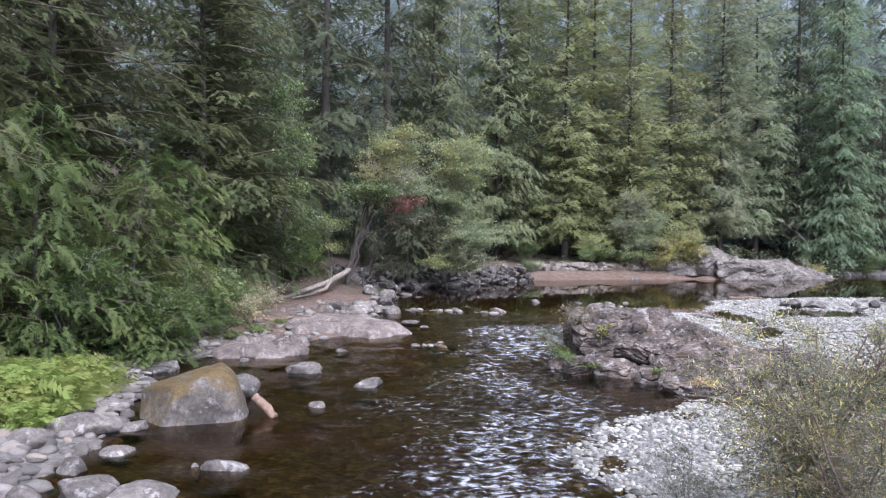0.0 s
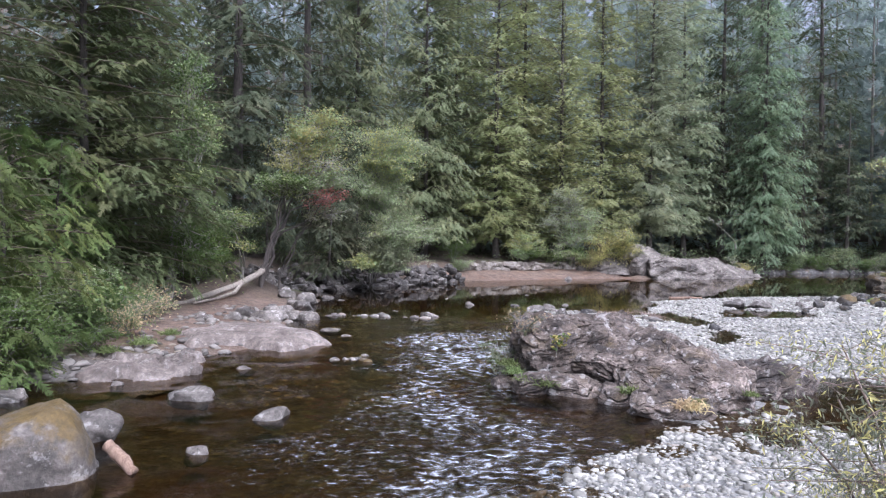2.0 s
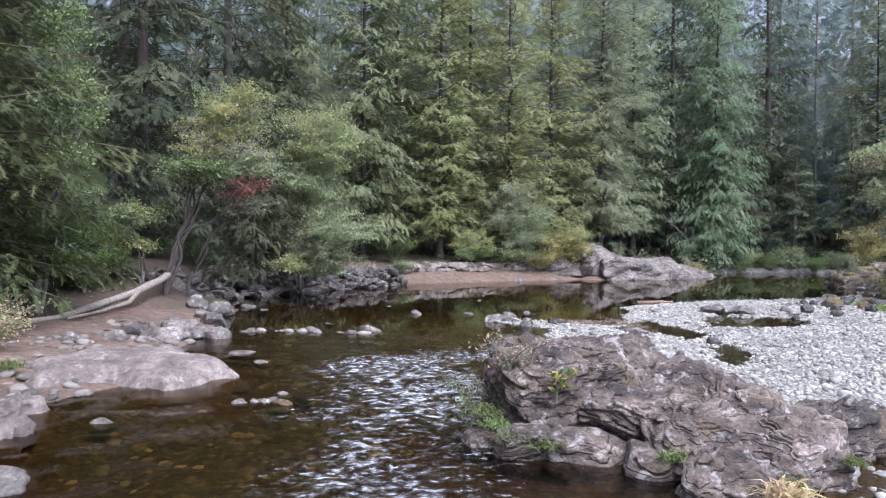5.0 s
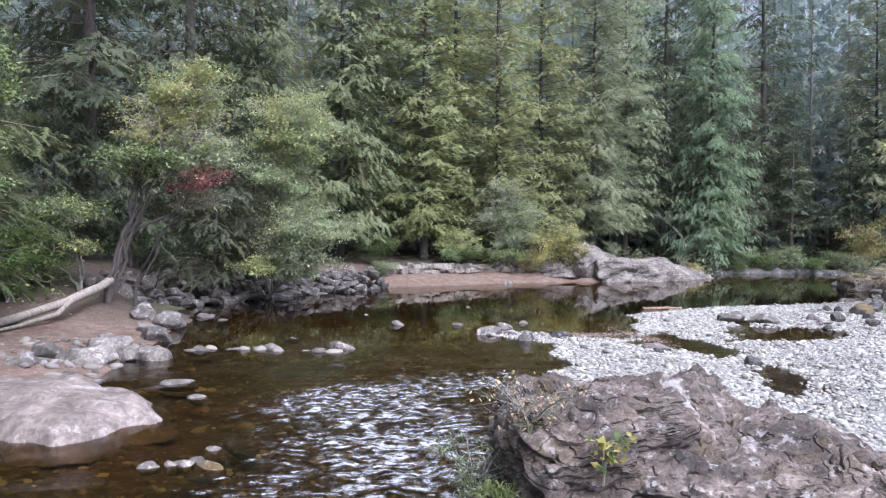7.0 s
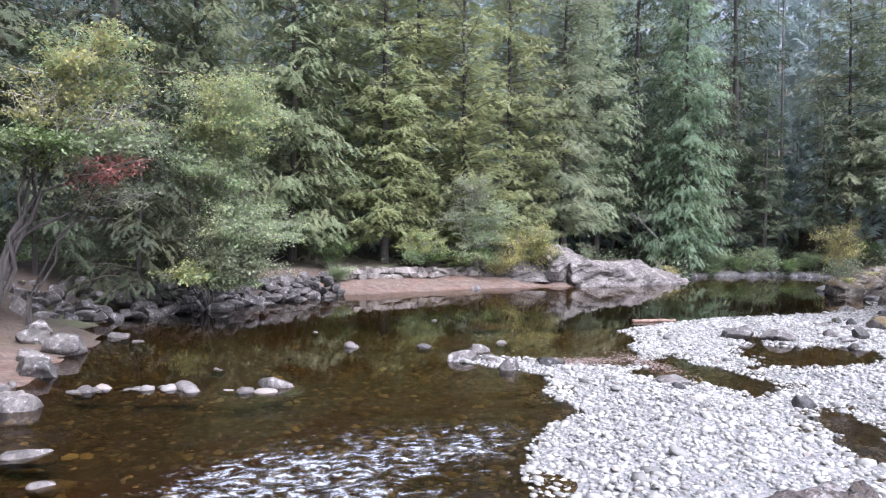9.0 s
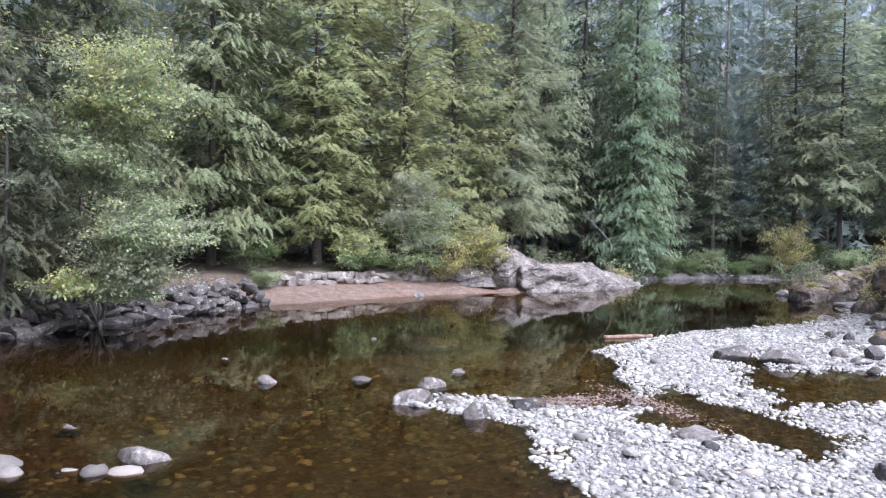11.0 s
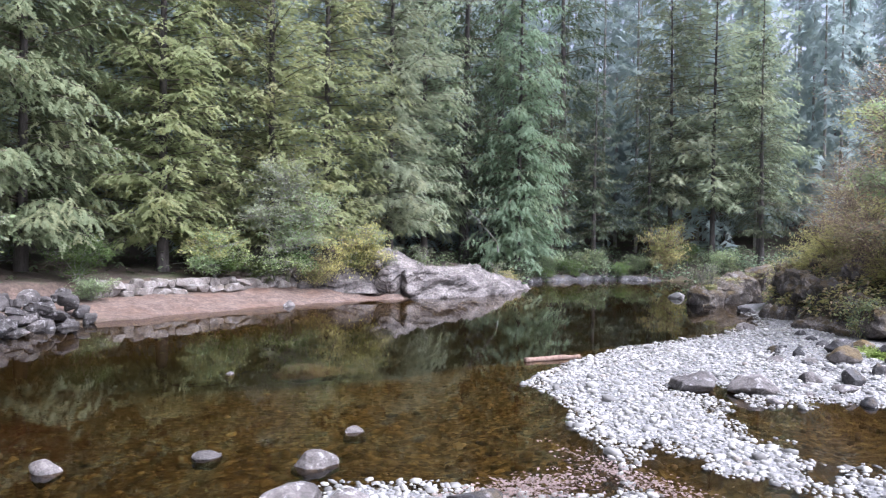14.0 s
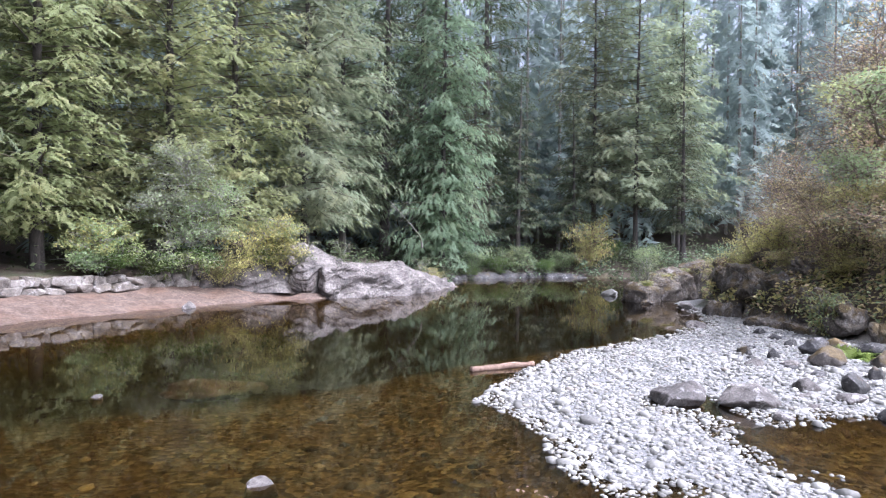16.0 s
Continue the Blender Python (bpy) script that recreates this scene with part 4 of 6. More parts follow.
def conifer(name, label, seed, H, R, foot, mat, limbs=170, twig=0.5, blades=3, droop=0.3, lift=0.15, hang=0.3, close=0.55, bare=0, trunk_r=None, low=1.25, ragged=0.25):
    """A conifer: trunk, limbs that each carry a fan of side shoots, and flat sprays along those. foot: height of the lowest green limbs."""
    rng = np.random.default_rng(seed)
    root = thing(name, label, "tree")
    k = np.linspace(0, 1, 14)
    tr = trunk_r or 0.0055 * H + 0.05
    tp = np.stack([0.25 * np.sin(k * 3 + seed) * k, 0.2 * np.cos(k * 2.3 + seed) * k, k * H], 1)
    tp[0, 2] = -0.6
    part("trunk", mesh_of("trunk", *tube(tp, tr * (1 - k * 0.93) * (1 + 0.5 * np.exp(-k * 30)), 9), [BARK]), root)
    wood, P, D, N, L = [], [], [], [], []
    up3, s = np.array([0, 0, 1.0]), np.linspace(0, 1, 7)
    for i in range(limbs):
        zf = ((i + rng.random()) / limbs) ** low
        az = i * 2.39996 + rng.normal(0, 0.6)
        shape = 1 + ragged * math.sin(az * 2 + seed) * math.cos(zf * 9 + seed) + ragged * float(noise3(zf * 11, az * 0.9, seed))
        l = (R * (1 - zf) ** 0.52 * (0.75 + 0.25 * min(1, zf * 8)) + 0.35) * rng.uniform(0.5, 1.12) * shape
        z = foot + (H - foot - 0.3) * zf
        o = np.array([np.interp(z, tp[:, 2], tp[:, 0]), np.interp(z, tp[:, 2], tp[:, 1]), z])
        bend = rng.normal(0, 0.16)
        out = np.stack([np.cos(az + bend * s), np.sin(az + bend * s), 0 * s], 1)
        rise = (lift * rng.uniform(0.3, 1.6) + 0.4 * zf) * s - droop * rng.uniform(0.5, 1.4) * s ** 2.2
        path = o + out * (l * s)[:, None] + up3 * (l * rise)[:, None]
        wood.append(tube(path[::3], np.maximum(0.011 * l * (1 - 0.85 * s) + 0.006, 0.006)[::3], 3))
        nb = max(4, int(l / (0.42 * twig + 0.06)))
        t = np.clip((np.arange(nb) + rng.random(nb)) / nb, 0.1, 1) ** 0.8
        b0 = np.stack([np.interp(t, s, path[:, c]) for c in range(3)], 1)
        d = unit(np.stack([np.interp(t, s, np.gradient(path[:, c], s)) for c in range(3)], 1))
        side = unit(np.cross(d, up3)) * np.where(np.arange(nb) % 2, 1, -1)[:, None]
        way = unit(d * rng.uniform(0.55, 1.0, nb)[:, None] + side * (1.05 - 0.55 * t)[:, None] * rng.uniform(0.7, 1.15, nb)[:, None])
        bl = (0.27 * l * np.sin(np.clip(0.25 + 0.75 * (1 - t), 0, 1) * np.pi * 0.62) * (1.1 - t * 0.75) + 0.55 * twig) * rng.uniform(0.6, 1.2, nb)
        m = np.maximum(2, (bl / (close * twig)).astype(int))
        j = np.repeat(np.arange(nb), m)
        u = np.concatenate([(np.arange(q) + 0.25 + 0.5 * rng.random()) / q for q in m])
        w = len(j)
        q = b0[j] + way[j] * (bl[j] * u)[:, None]
        q[:, 2] -= bl[j] * (0.25 * u + hang * u * u)
        q += rng.normal(0, 0.2 * twig, (w, 3)) + (up3 * rng.normal(0, 0.3 * twig, (nb, 1)))[j]
        fan = rng.choice([-1, 1], w) * rng.uniform(0.1, 0.8, w)
        dd = unit(way[j] + np.cross(up3, way[j]) * fan[:, None] + rng.normal(0, 0.22, (w, 3)) - up3 * (hang * rng.uniform(0.5, 1.6, w) + 0.12)[:, None])
        P.append(q), D.append(dd), N.append(unit(up3 * 0.9 + 0.5 * out[3] + rng.normal(0, 0.42, (w, 3))))
        L.append(twig * rng.uniform(0.65, 1.3, w))
    for i in range(bare):
        az, z = rng.uniform(0, 2 * np.pi), rng.uniform(0.12 * H, 0.55 * H)
        l = R * rng.uniform(0.5, 0.95)
        path = np.array([0, 0, z]) + np.stack([np.cos(az + 0.3 * s) * l * s, np.sin(az + 0.3 * s) * l * s, l * (0.12 * s - 0.3 * s * s)], 1)
        wood.append(tube(path, 0.042 * (1 - 0.8 * s) + 0.008, 4))
        for _ in range(3):
            c = path[rng.integers(2, 6)]
            e = unit(out[0] * 0.2 + np.array([math.cos(az), math.sin(az), 0]) + rng.normal(0, 0.6, 3)) * l * rng.uniform(0.15, 0.35)
            wood.append(tube([c, c + e * 0.5, c + e - up3 * 0.05], [0.016, 0.011, 0.004], 3))
    tagged(part("branchwork", mesh_of("branchwork", *joined(wood), [BARK_MOSS]), root), kind="stuff")
    P, D, N, L = (np.concatenate(a) for a in (P, D, N, L))
    kinds = [frond(blades, 0.36, 0.8, seed + q) for q in range(4)]
    v, f = joined([sprays(kinds[q], P[q::4], D[q::4], N[q::4], L[q::4], 0.18 + hang * 0.5) for q in range(4)])
    part("crown", mesh_of("crown", v, f, [mat], True), root)
    return root


LEAF = (np.array([(0, 0, 0), (0.5, 0.3, 0.05), (1, 0, -0.06), (0.5, -0.3, 0.05)], float), np.array([(0, 1, 2), (0, 2, 3)]))
BLADE = (np.array([(0, 0.035, 0), (0, -0.035, 0), (0.55, 0.028, 0.0), (0.55, -0.028, 0.0), (1, 0, 0)], float), np.array([(0, 1, 3), (0, 3, 2), (2, 3, 4)]))


def broadleaf(name, label, category, seed, mats, stems=3, H=6.0, R=3.0, leaves=5000, leaf=0.11, lean=(0, 0), spread=0.6, stem_r=0.07, low=0.15, twigs=16, bark=None, twig_bark=None, droop=0.1, long_leaf=False, clump=0.35):
    """A leafy tree or shrub: stems fork into limbs and twigs, leaves sit in clumps at the twigs."""
    rng = np.random.default_rng(seed)
    root = thing(name, label, category)
    stem_pieces, twig_pieces, ends, dirs = [], [], [], []
    for i in range(stems):
        az = rng.uniform(0, 2 * np.pi) if stems > 1 else 0
        s = np.linspace(0, 1, 9)
        out = np.array([math.cos(az), math.sin(az), 0]) * spread * R * rng.uniform(0.35, 1.0) * (stems > 1)
        h = H * rng.uniform(0.75, 1.0)
        p = np.stack([(out[0] + lean[0]) * s ** 1.4, (out[1] + lean[1]) * s ** 1.4, h * s ** 0.9], 1)
        p[1:] += rng.normal(0, 0.03 * H / 4, (8, 3)) * np.array([1, 1, 0.4])
        p[0, 2] = -0.15
        stem_pieces.append(tube(p, stem_r * (1 - 0.85 * s) + 0.006, 6))
        for j in range(twigs):
            k = rng.uniform(low, 1.0)
            b = np.array([np.interp(k, s, p[:, c]) for c in range(3)])
            a = rng.uniform(0, 2 * np.pi)
            l = R * rng.uniform(0.3, 0.95) * (1.05 - 0.55 * abs(k - 0.45))
            d = np.array([math.cos(a), math.sin(a), rng.uniform(0.0, 0.7)])
            u = np.linspace(0, 1, 5)
            q = b + d * (l * u)[:, None] + np.stack([0 * u, 0 * u, -droop * l * u * u], 1) + np.concatenate([[[0, 0, 0]], rng.normal(0, 0.05 * l, (4, 3))])
            twig_pieces.append(tube(q[::2], (0.3 * stem_r * (1 - 0.8 * u) + 0.003)[::2], 3))
            ends.append(q[1:]), dirs.append(np.repeat(d[None], 4, 0))
            for _ in range(2):
                w = q[rng.integers(1, 4)]
                e = unit(d + rng.normal(0, 0.7, 3)) * l * rng.uniform(0.25, 0.5)
                qq = w + e * u[:, None] + np.stack([0 * u, 0 * u, -droop * l * 0.5 * u * u], 1)
                twig_pieces.append(tube(qq[::4], (0.14 * stem_r * (1 - 0.8 * u) + 0.002)[::4], 3))
                ends.append(qq[1:]), dirs.append(np.repeat(unit(e)[None], 4, 0))
    for piece in stem_pieces:
        part("stem", mesh_of("stem", *piece, [bark or BARK_GREY]), root)
    tagged(part("branchwork", mesh_of("branchwork", *joined(twig_pieces), [twig_bark or bark or BARK_GREY]), root), kind="stuff")
    ends, dirs = np.concatenate(ends), np.concatenate(dirs)
    share = leaves // len(mats)
    for mi, mat in enumerate(mats):
        n = share if mi else leaves - share * (len(mats) - 1)
        i = rng.choice(rng.permutation(len(ends))[:max(6, int(0.55 * len(ends)))], n)
        P = ends[i] + rng.normal(0, clump * R * 0.28, (n, 3)) * np.array([1, 1, 0.5])
        P[:, 2] = np.maximum(P[:, 2], 0.05)
        D = unit(dirs[i] * 0.6 + rng.normal(0, 0.7, (n, 3)) - np.array([0, 0, 0.25]))
        N = unit(np.array([0, 0, 1.0]) + rng.normal(0, 0.55, (n, 3)))
        tv, tf = LEAF
        if long_leaf:
            tv = tv * np.array([1, 0.4, 1])
        v, f = sprays((tv, tf), P, D, N, leaf * rng.uniform(0.6, 1.3, n), np.zeros(n))
        part("foliage", mesh_of("foliage", v, f, [mat], True), root)
    return root


def lobed_tree(name, label, category, seed, base, lobes, stem_r=0.1, leaf=0.11, bark=None, twig_bark=None, flat=0.45, group="", forked=True):
    """A tree whose stems lead to separate boughs. lobes: x, y, z, rx, ry, rz, twigs, leaves, materials."""
    rng = np.random.default_rng(seed)
    root = thing(name, label, category, pose(*base), group)
    b = np.array(base, float)
    u, twig_pieces, leaves = np.linspace(0, 1, 5), [], {}
    for x, y, z, rx, ry, rz, twigs, count, mats in lobes:
        c, r = np.array([x, y, z]) - b, np.array([rx, ry, rz])
        k = np.linspace(0, 1, 9)
        w = smooth(k, 0.2, 0.95)[:, None] if forked else np.ones((9, 1))
        p = (np.mean([q[:3] for q in lobes], 0) - b) * (1 - w) + c * w
        p = p * np.stack([k ** 1.35, k ** 1.35, k ** 0.9], 1)
        p[1:-1] += rng.normal(0, 0.02 * np.linalg.norm(c), (7, 3))
        p[0] += [rng.normal(0, 0.4 * stem_r), rng.normal(0, 0.4 * stem_r), -0.25]
        part("stem", mesh_of("stem", *tube(p, stem_r * (1 - 0.8 * k) + 0.008, 7), [bark or BARK_GREY]), root)
        ends = []
        for _ in range(twigs):
            o = p[rng.integers(5, 9)] * 0.55 + c * 0.45 + rng.normal(0, 0.2, 3) * r
            e = c + unit(rng.normal(0, 1, 3) + np.array([0, 0, 0.15])) * r * rng.uniform(0.7, 1.08)
            q = o + (e - o) * u[:, None] + np.concatenate([[[0, 0, 0]], rng.normal(0, 0.07, (4, 3)) * np.linalg.norm(e - o)])
            twig_pieces.append(tube(q[::2], (0.018 * (1 - 0.8 * u) + 0.004)[::2], 3))
            ends.append(q[2:])
            for _ in range(3):
                w = q[rng.integers(1, 4)]
                g = (unit(e - o) + rng.normal(0, 0.6, 3)) * np.array([1, 1, 0.6]) * float(r.mean()) * rng.uniform(0.25, 0.5)
                qq = w + g * u[:, None] + rng.normal(0, 0.02, (5, 3))
                twig_pieces.append(tube(qq[::2], (0.009 * (1 - 0.75 * u) + 0.003)[::2], 3))
                ends.append(qq[2:])
        ends = np.concatenate(ends)
        for mi, mat in enumerate(mats):
            n = count // len(mats)
            pick = rng.choice(rng.permutation(len(ends))[:max(4, int(0.6 * len(ends)))], n)
            P = ends[pick] + rng.normal(0, 0.17, (n, 3)) * np.array([1.1, 1.1, flat]) * (0.6 + 0.4 * float(r.mean()))
            D = unit(rng.normal(0, 1, (n, 3)) * np.array([1, 1, 0.45]) - np.array([0, 0, 0.3]))
            leaves.setdefault(mat, []).append(sprays(LEAF, P, D, unit(np.array([0, 0, 1.0]) + rng.normal(0, 0.42, (n, 3))), leaf * rng.uniform(0.6, 1.3, n), np.zeros(n)))
    tagged(part("branchwork", mesh_of("branchwork", *joined(twig_pieces), [twig_bark or BARK_PALE]), root), kind="stuff")
    for mat, pieces in leaves.items():
        part("foliage", mesh_of("foliage", *joined(pieces), [mat], True), root)
    return root


def tuft(name, label, seed, n, length, spread, mat, category="grass", frondy=False, m=None, rise=1.0):
    """Arching blades or fern fronds from one foot."""
    rng = np.random.default_rng(seed)
    P = np.stack([rng.normal(0, spread * 0.4, n), rng.normal(0, spread * 0.4, n), np.zeros(n) - 0.02], 1)
    D = unit(np.stack([rng.normal(0, 0.55, n), rng.normal(0, 0.55, n), rng.uniform(0.5, 1.2, n) * rise], 1))
    N = unit(rng.normal(0, 0.3, (n, 3)) + np.array([0, 0, 0.6]) - D * 0.3)
    L = length * rng.uniform(0.5, 1.15, n)
    v, f = sprays(frond(9, 0.16, 0.25) if frondy else BLADE, P, D, N, L, np.full(n, 0.55))
    return thing(name, label, category, m, me=mesh_of(name, v, f, [mat], True))


def plant(src, spots, group=""):
    """Move the first to its spot and copy the rest. spots: x, y, turn, scale, stretch."""
    tagged(src, group=group)
    for i, (x, y, turn, sc, st) in enumerate(spots):
        m = pose(x, y, height(x, y), 0, 0, turn) @ Matrix.Diagonal((sc, sc, sc * st, 1))
        if i == 0:
            src.matrix_basis = m
        else:
            copy_thing(src, m)


# woods behind the beach
G1, G2 = "conifers behind the beach", "conifers on the near bank"
fir = conifer("fir_tree", "tall green fir with layered spreading limbs on the bank", 11, 34, 4.6, 1.6, FIR, 345, 0.38, 5, 0.2, 0.16, 0.14, 0.6)
plant(fir, [(10.4, 60.8, 0, 1, 1), (13.6, 65.4, 200, 1.05, 1.05), (21.0, 66, 30, 1, 1.1), (7.4, 64.5, 290, 1, 1.05)], G1)
pale = conifer("fir_tree", "light green fir with upswept feathery limb tips", 18, 33, 4.1, 1.6, FIR, 335, 0.37, 5, 0.12, 0.16, 0.08, 0.6)
plant(pale, [(16.2, 62.0, 80, 0.98, 1)], G1)
hem = conifer("hemlock_tree", "dense grey-green hemlock with hanging branch tips", 12, 34, 4.9, 2.4, HEMLOCK, 360, 0.4, 5, 0.26, 0.2, 0.22, 0.62)
plant(hem, [(26.2, 67.6, 0, 1, 1), (32, 73, 140, 1.05, 1.1)], G1)
ced = conifer("cedar_tree", "bright green cedar with lacy hanging sprays", 13, 34, 4.2, 2.2, CEDAR, 370, 0.4, 5, 0.3, 0.25, 0.4, 0.6)
plant(ced, [(38.4, 69.2, 0, 1, 1)], G1)
olive = conifer("cedar_tree", "olive-green cedar crowding the bank above the stone wall", 14, 32, 4.7, 1.4, CEDAR_OLIVE, 370, 0.38, 5, 0.26, 0.25, 0.32, 0.62)
plant(olive, [(4.4, 59.4, 0, 1, 1), (-1, 55.5, 100, 0.95, 1.05)], G1)
open_fir = conifer("fir_tree", "tall fir with a bare lower trunk and open limbs", 15, 34, 5.0, 6.0, HEMLOCK, 200, 0.5, 6, 0.24, 0.12, 0.18, 0.62, bare=12)
plant(open_fir, [(57.8, 71.0, 0, 1, 1), (60.2, 68.0, 150, 1, 0.95), (70, 70, 80, 1, 1)], G1)
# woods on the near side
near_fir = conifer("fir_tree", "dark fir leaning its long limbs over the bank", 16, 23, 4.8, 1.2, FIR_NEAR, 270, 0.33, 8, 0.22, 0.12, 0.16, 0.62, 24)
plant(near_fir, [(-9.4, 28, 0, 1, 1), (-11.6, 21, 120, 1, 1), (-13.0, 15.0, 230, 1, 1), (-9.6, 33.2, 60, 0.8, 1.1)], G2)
dark_fir = conifer("fir_tree", "dark shaded fir standing deeper in the wood", 17, 30, 4.6, 4.4, FIR_SHADED, 130, 0.5, 5, 0.24, 0.12, 0.2, 0.62, 16, trunk_r=0.36)
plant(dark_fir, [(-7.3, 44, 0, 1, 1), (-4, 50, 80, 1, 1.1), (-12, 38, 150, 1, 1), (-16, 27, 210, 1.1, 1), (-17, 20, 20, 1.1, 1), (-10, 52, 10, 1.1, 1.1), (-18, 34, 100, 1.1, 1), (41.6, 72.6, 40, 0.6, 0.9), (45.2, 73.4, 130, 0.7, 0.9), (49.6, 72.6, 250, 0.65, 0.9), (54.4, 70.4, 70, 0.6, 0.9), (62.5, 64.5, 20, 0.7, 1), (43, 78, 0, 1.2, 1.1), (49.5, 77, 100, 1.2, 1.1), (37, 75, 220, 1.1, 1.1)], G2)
cove = conifer("hemlock_tree", "half-grown dark hemlock behind the alder", 19, 10.5, 2.4, 1.4, FIR_SHADED, 95, 0.33, 6, 0.35, 0.2, 0.3)
# Hemlock copies are added to darken the shaded hollow behind the alder.
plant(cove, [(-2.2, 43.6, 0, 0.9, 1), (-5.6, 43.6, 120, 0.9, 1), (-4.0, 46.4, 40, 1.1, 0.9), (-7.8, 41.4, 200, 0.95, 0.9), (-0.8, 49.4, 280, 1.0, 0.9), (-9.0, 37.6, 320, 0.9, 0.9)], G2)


def far_woods():
    """The wooded slopes round the valley: many plain conifers in one mesh."""
    rng = np.random.default_rng(77)
    crown, wood = [], []
    spots = [(x + rng.uniform(-2.2, 2.2), y + rng.uniform(-2.2, 2.2)) for x in np.arange(-46, 130, 5.4) for y in np.arange(4, 150, 5.4)]
    spots = np.array(spots)
    z, w = ground_at(spots[:, 0], spots[:, 1])
    for (x, y), g, l, b in zip(spots, z, w["l"], w["b"]):
        ok = (13 < l < 46 and (y > 58 or x < -18)) or (9 < b < 40 and x > 44 and rng.random() < 0.8)
        bearing = math.degrees(math.atan2(x - 5.5, y - 26.7))
        if not ok or not -40 < bearing < 78 or (62 < bearing < 69 and rng.random() < 0.35):
            continue
        H, R, foot = rng.uniform(29, 41), rng.uniform(4.4, 6.0), rng.uniform(0, 4) + (5 if 61 < bearing < 70 else 0)
        wood.append(tube([(x, y, g - 1), (x, y, g + H * 0.5), (x, y, g + H)], [0.22, 0.15, 0.03], 5))
        size = min(1.0, max(0.5, math.hypot(x - 5, y - 26) / 80))
        n = int(215 / size)
        zf = rng.uniform(0, 1, n) ** 1.15
        az, rr = rng.uniform(0, 2 * np.pi, n), R * (1 - zf) ** 0.65 * rng.uniform(0.1, 0.75, n)
        P = np.stack([x + rr * np.cos(az), y + rr * np.sin(az), g + foot + (H - foot) * zf - 0.15 * rr], 1)
        D = unit(np.stack([np.cos(az), np.sin(az), rng.uniform(-0.7, 0.05, n)], 1) + rng.normal(0, 0.25, (n, 3)))
        N = unit(np.stack([np.cos(az), np.sin(az), 0 * az + 0.7], 1) + rng.normal(0, 0.35, (n, 3)))
        crown.append(sprays(frond(5, 0.6, 0.6, len(crown)), P, D, N, size * rng.uniform(1.1, 2.1, n) * (1.1 - 0.4 * zf), np.full(n, 0.3)))
    v, f = joined(crown)
    v2, f2 = joined(wood)
    # Haze painted in: pale bluish needles and light grey bark on every tree.
    me = mesh_of("far_woods", np.concatenate([v, v2]), np.concatenate([f, f2 + len(v)]), [FIR_HAZED, BARK_GREY], True, np.repeat([0, 1], [len(f), len(f2)]))
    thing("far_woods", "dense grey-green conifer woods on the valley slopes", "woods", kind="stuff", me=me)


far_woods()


def undergrowth(name, label, seed, mats, count, box, rule, leaf, tall, category="undergrowth"):
    """Low leaves over the ground where rule() gives weight: one mesh."""
    rng = np.random.default_rng(seed)
    x, y = rng.uniform(box[0], box[1], count * 3), rng.uniform(box[2], box[3], count * 3)
    z, w = ground_at(x, y)
    lump = smooth(fbm(x * 0.55, y * 0.55, 0, seed, 3), -0.45, 0.5)
    keep = rng.random(count * 3) < rule(x, y, w) * (0.15 + 0.85 * lump)
    x, y, z, lump = (a[keep][:count] for a in (x, y, z, lump))
    n = len(x)
    P = np.stack([x, y, z + tall * lump * rng.uniform(0.0, 1.0, n) ** 0.6 + 0.03], 1)
    D = unit(rng.normal(0, 1, (n, 3)) * np.array([1, 1, 0.4]))
    N = unit(np.array([0, 0, 1.0]) + rng.normal(0, 0.5, (n, 3)))
    v, f = sprays(LEAF, P, D, N, leaf * rng.uniform(0.5, 1.4, n), np.full(n, 0.1))
    slot = np.repeat(rng.integers(0, len(mats), n), 2)
    thing(name, label, category, kind="stuff", me=mesh_of(name, v, f, mats, True, slot))


undergrowth("undergrowth", "low green undergrowth along the wooded bank", 41, [BRIGHT, FIR, ALDER], 30000, (-16, 2, 10, 52), lambda x, y, w: smooth(w["l"], 2.2, 4.0) * (1 - smooth(w["l"], 8, 13)) * (1 - 0.97 * smooth(y, 21, 24) * (1 - smooth(y, 44, 47)) * (1 - smooth(w["l"], 5.6, 7.0))), 0.16, 1.3)
# The dark needle colour here paints in the shade beneath the trees.
undergrowth("undergrowth", "patchy undergrowth beneath the trees above the beach", 42, [FIR_SHADED, FIR_SHADED, CEDAR_OLIVE], 26000, (0, 80, 52, 82), lambda x, y, w: smooth(w["l"] + 2.6 * smooth(x, 34, 38), 3.8, 5.0) * (1 - smooth(w["l"], 10, 14)) * (0.35 + 0.65 * smooth(x, 30, 40)), 0.24, 1.1)
undergrowth("bank_cover", "moss and rusty low growth on the steep bank", 43, [BROWNISH, MOSS, MOSS, CEDAR_OLIVE], 34000, (25, 50, 30, 50), lambda x, y, w: 2.5 * smooth(w["b"], -0.1, 0.8) * (1 - smooth(w["b"], 8, 11)), 0.17, 0.7)

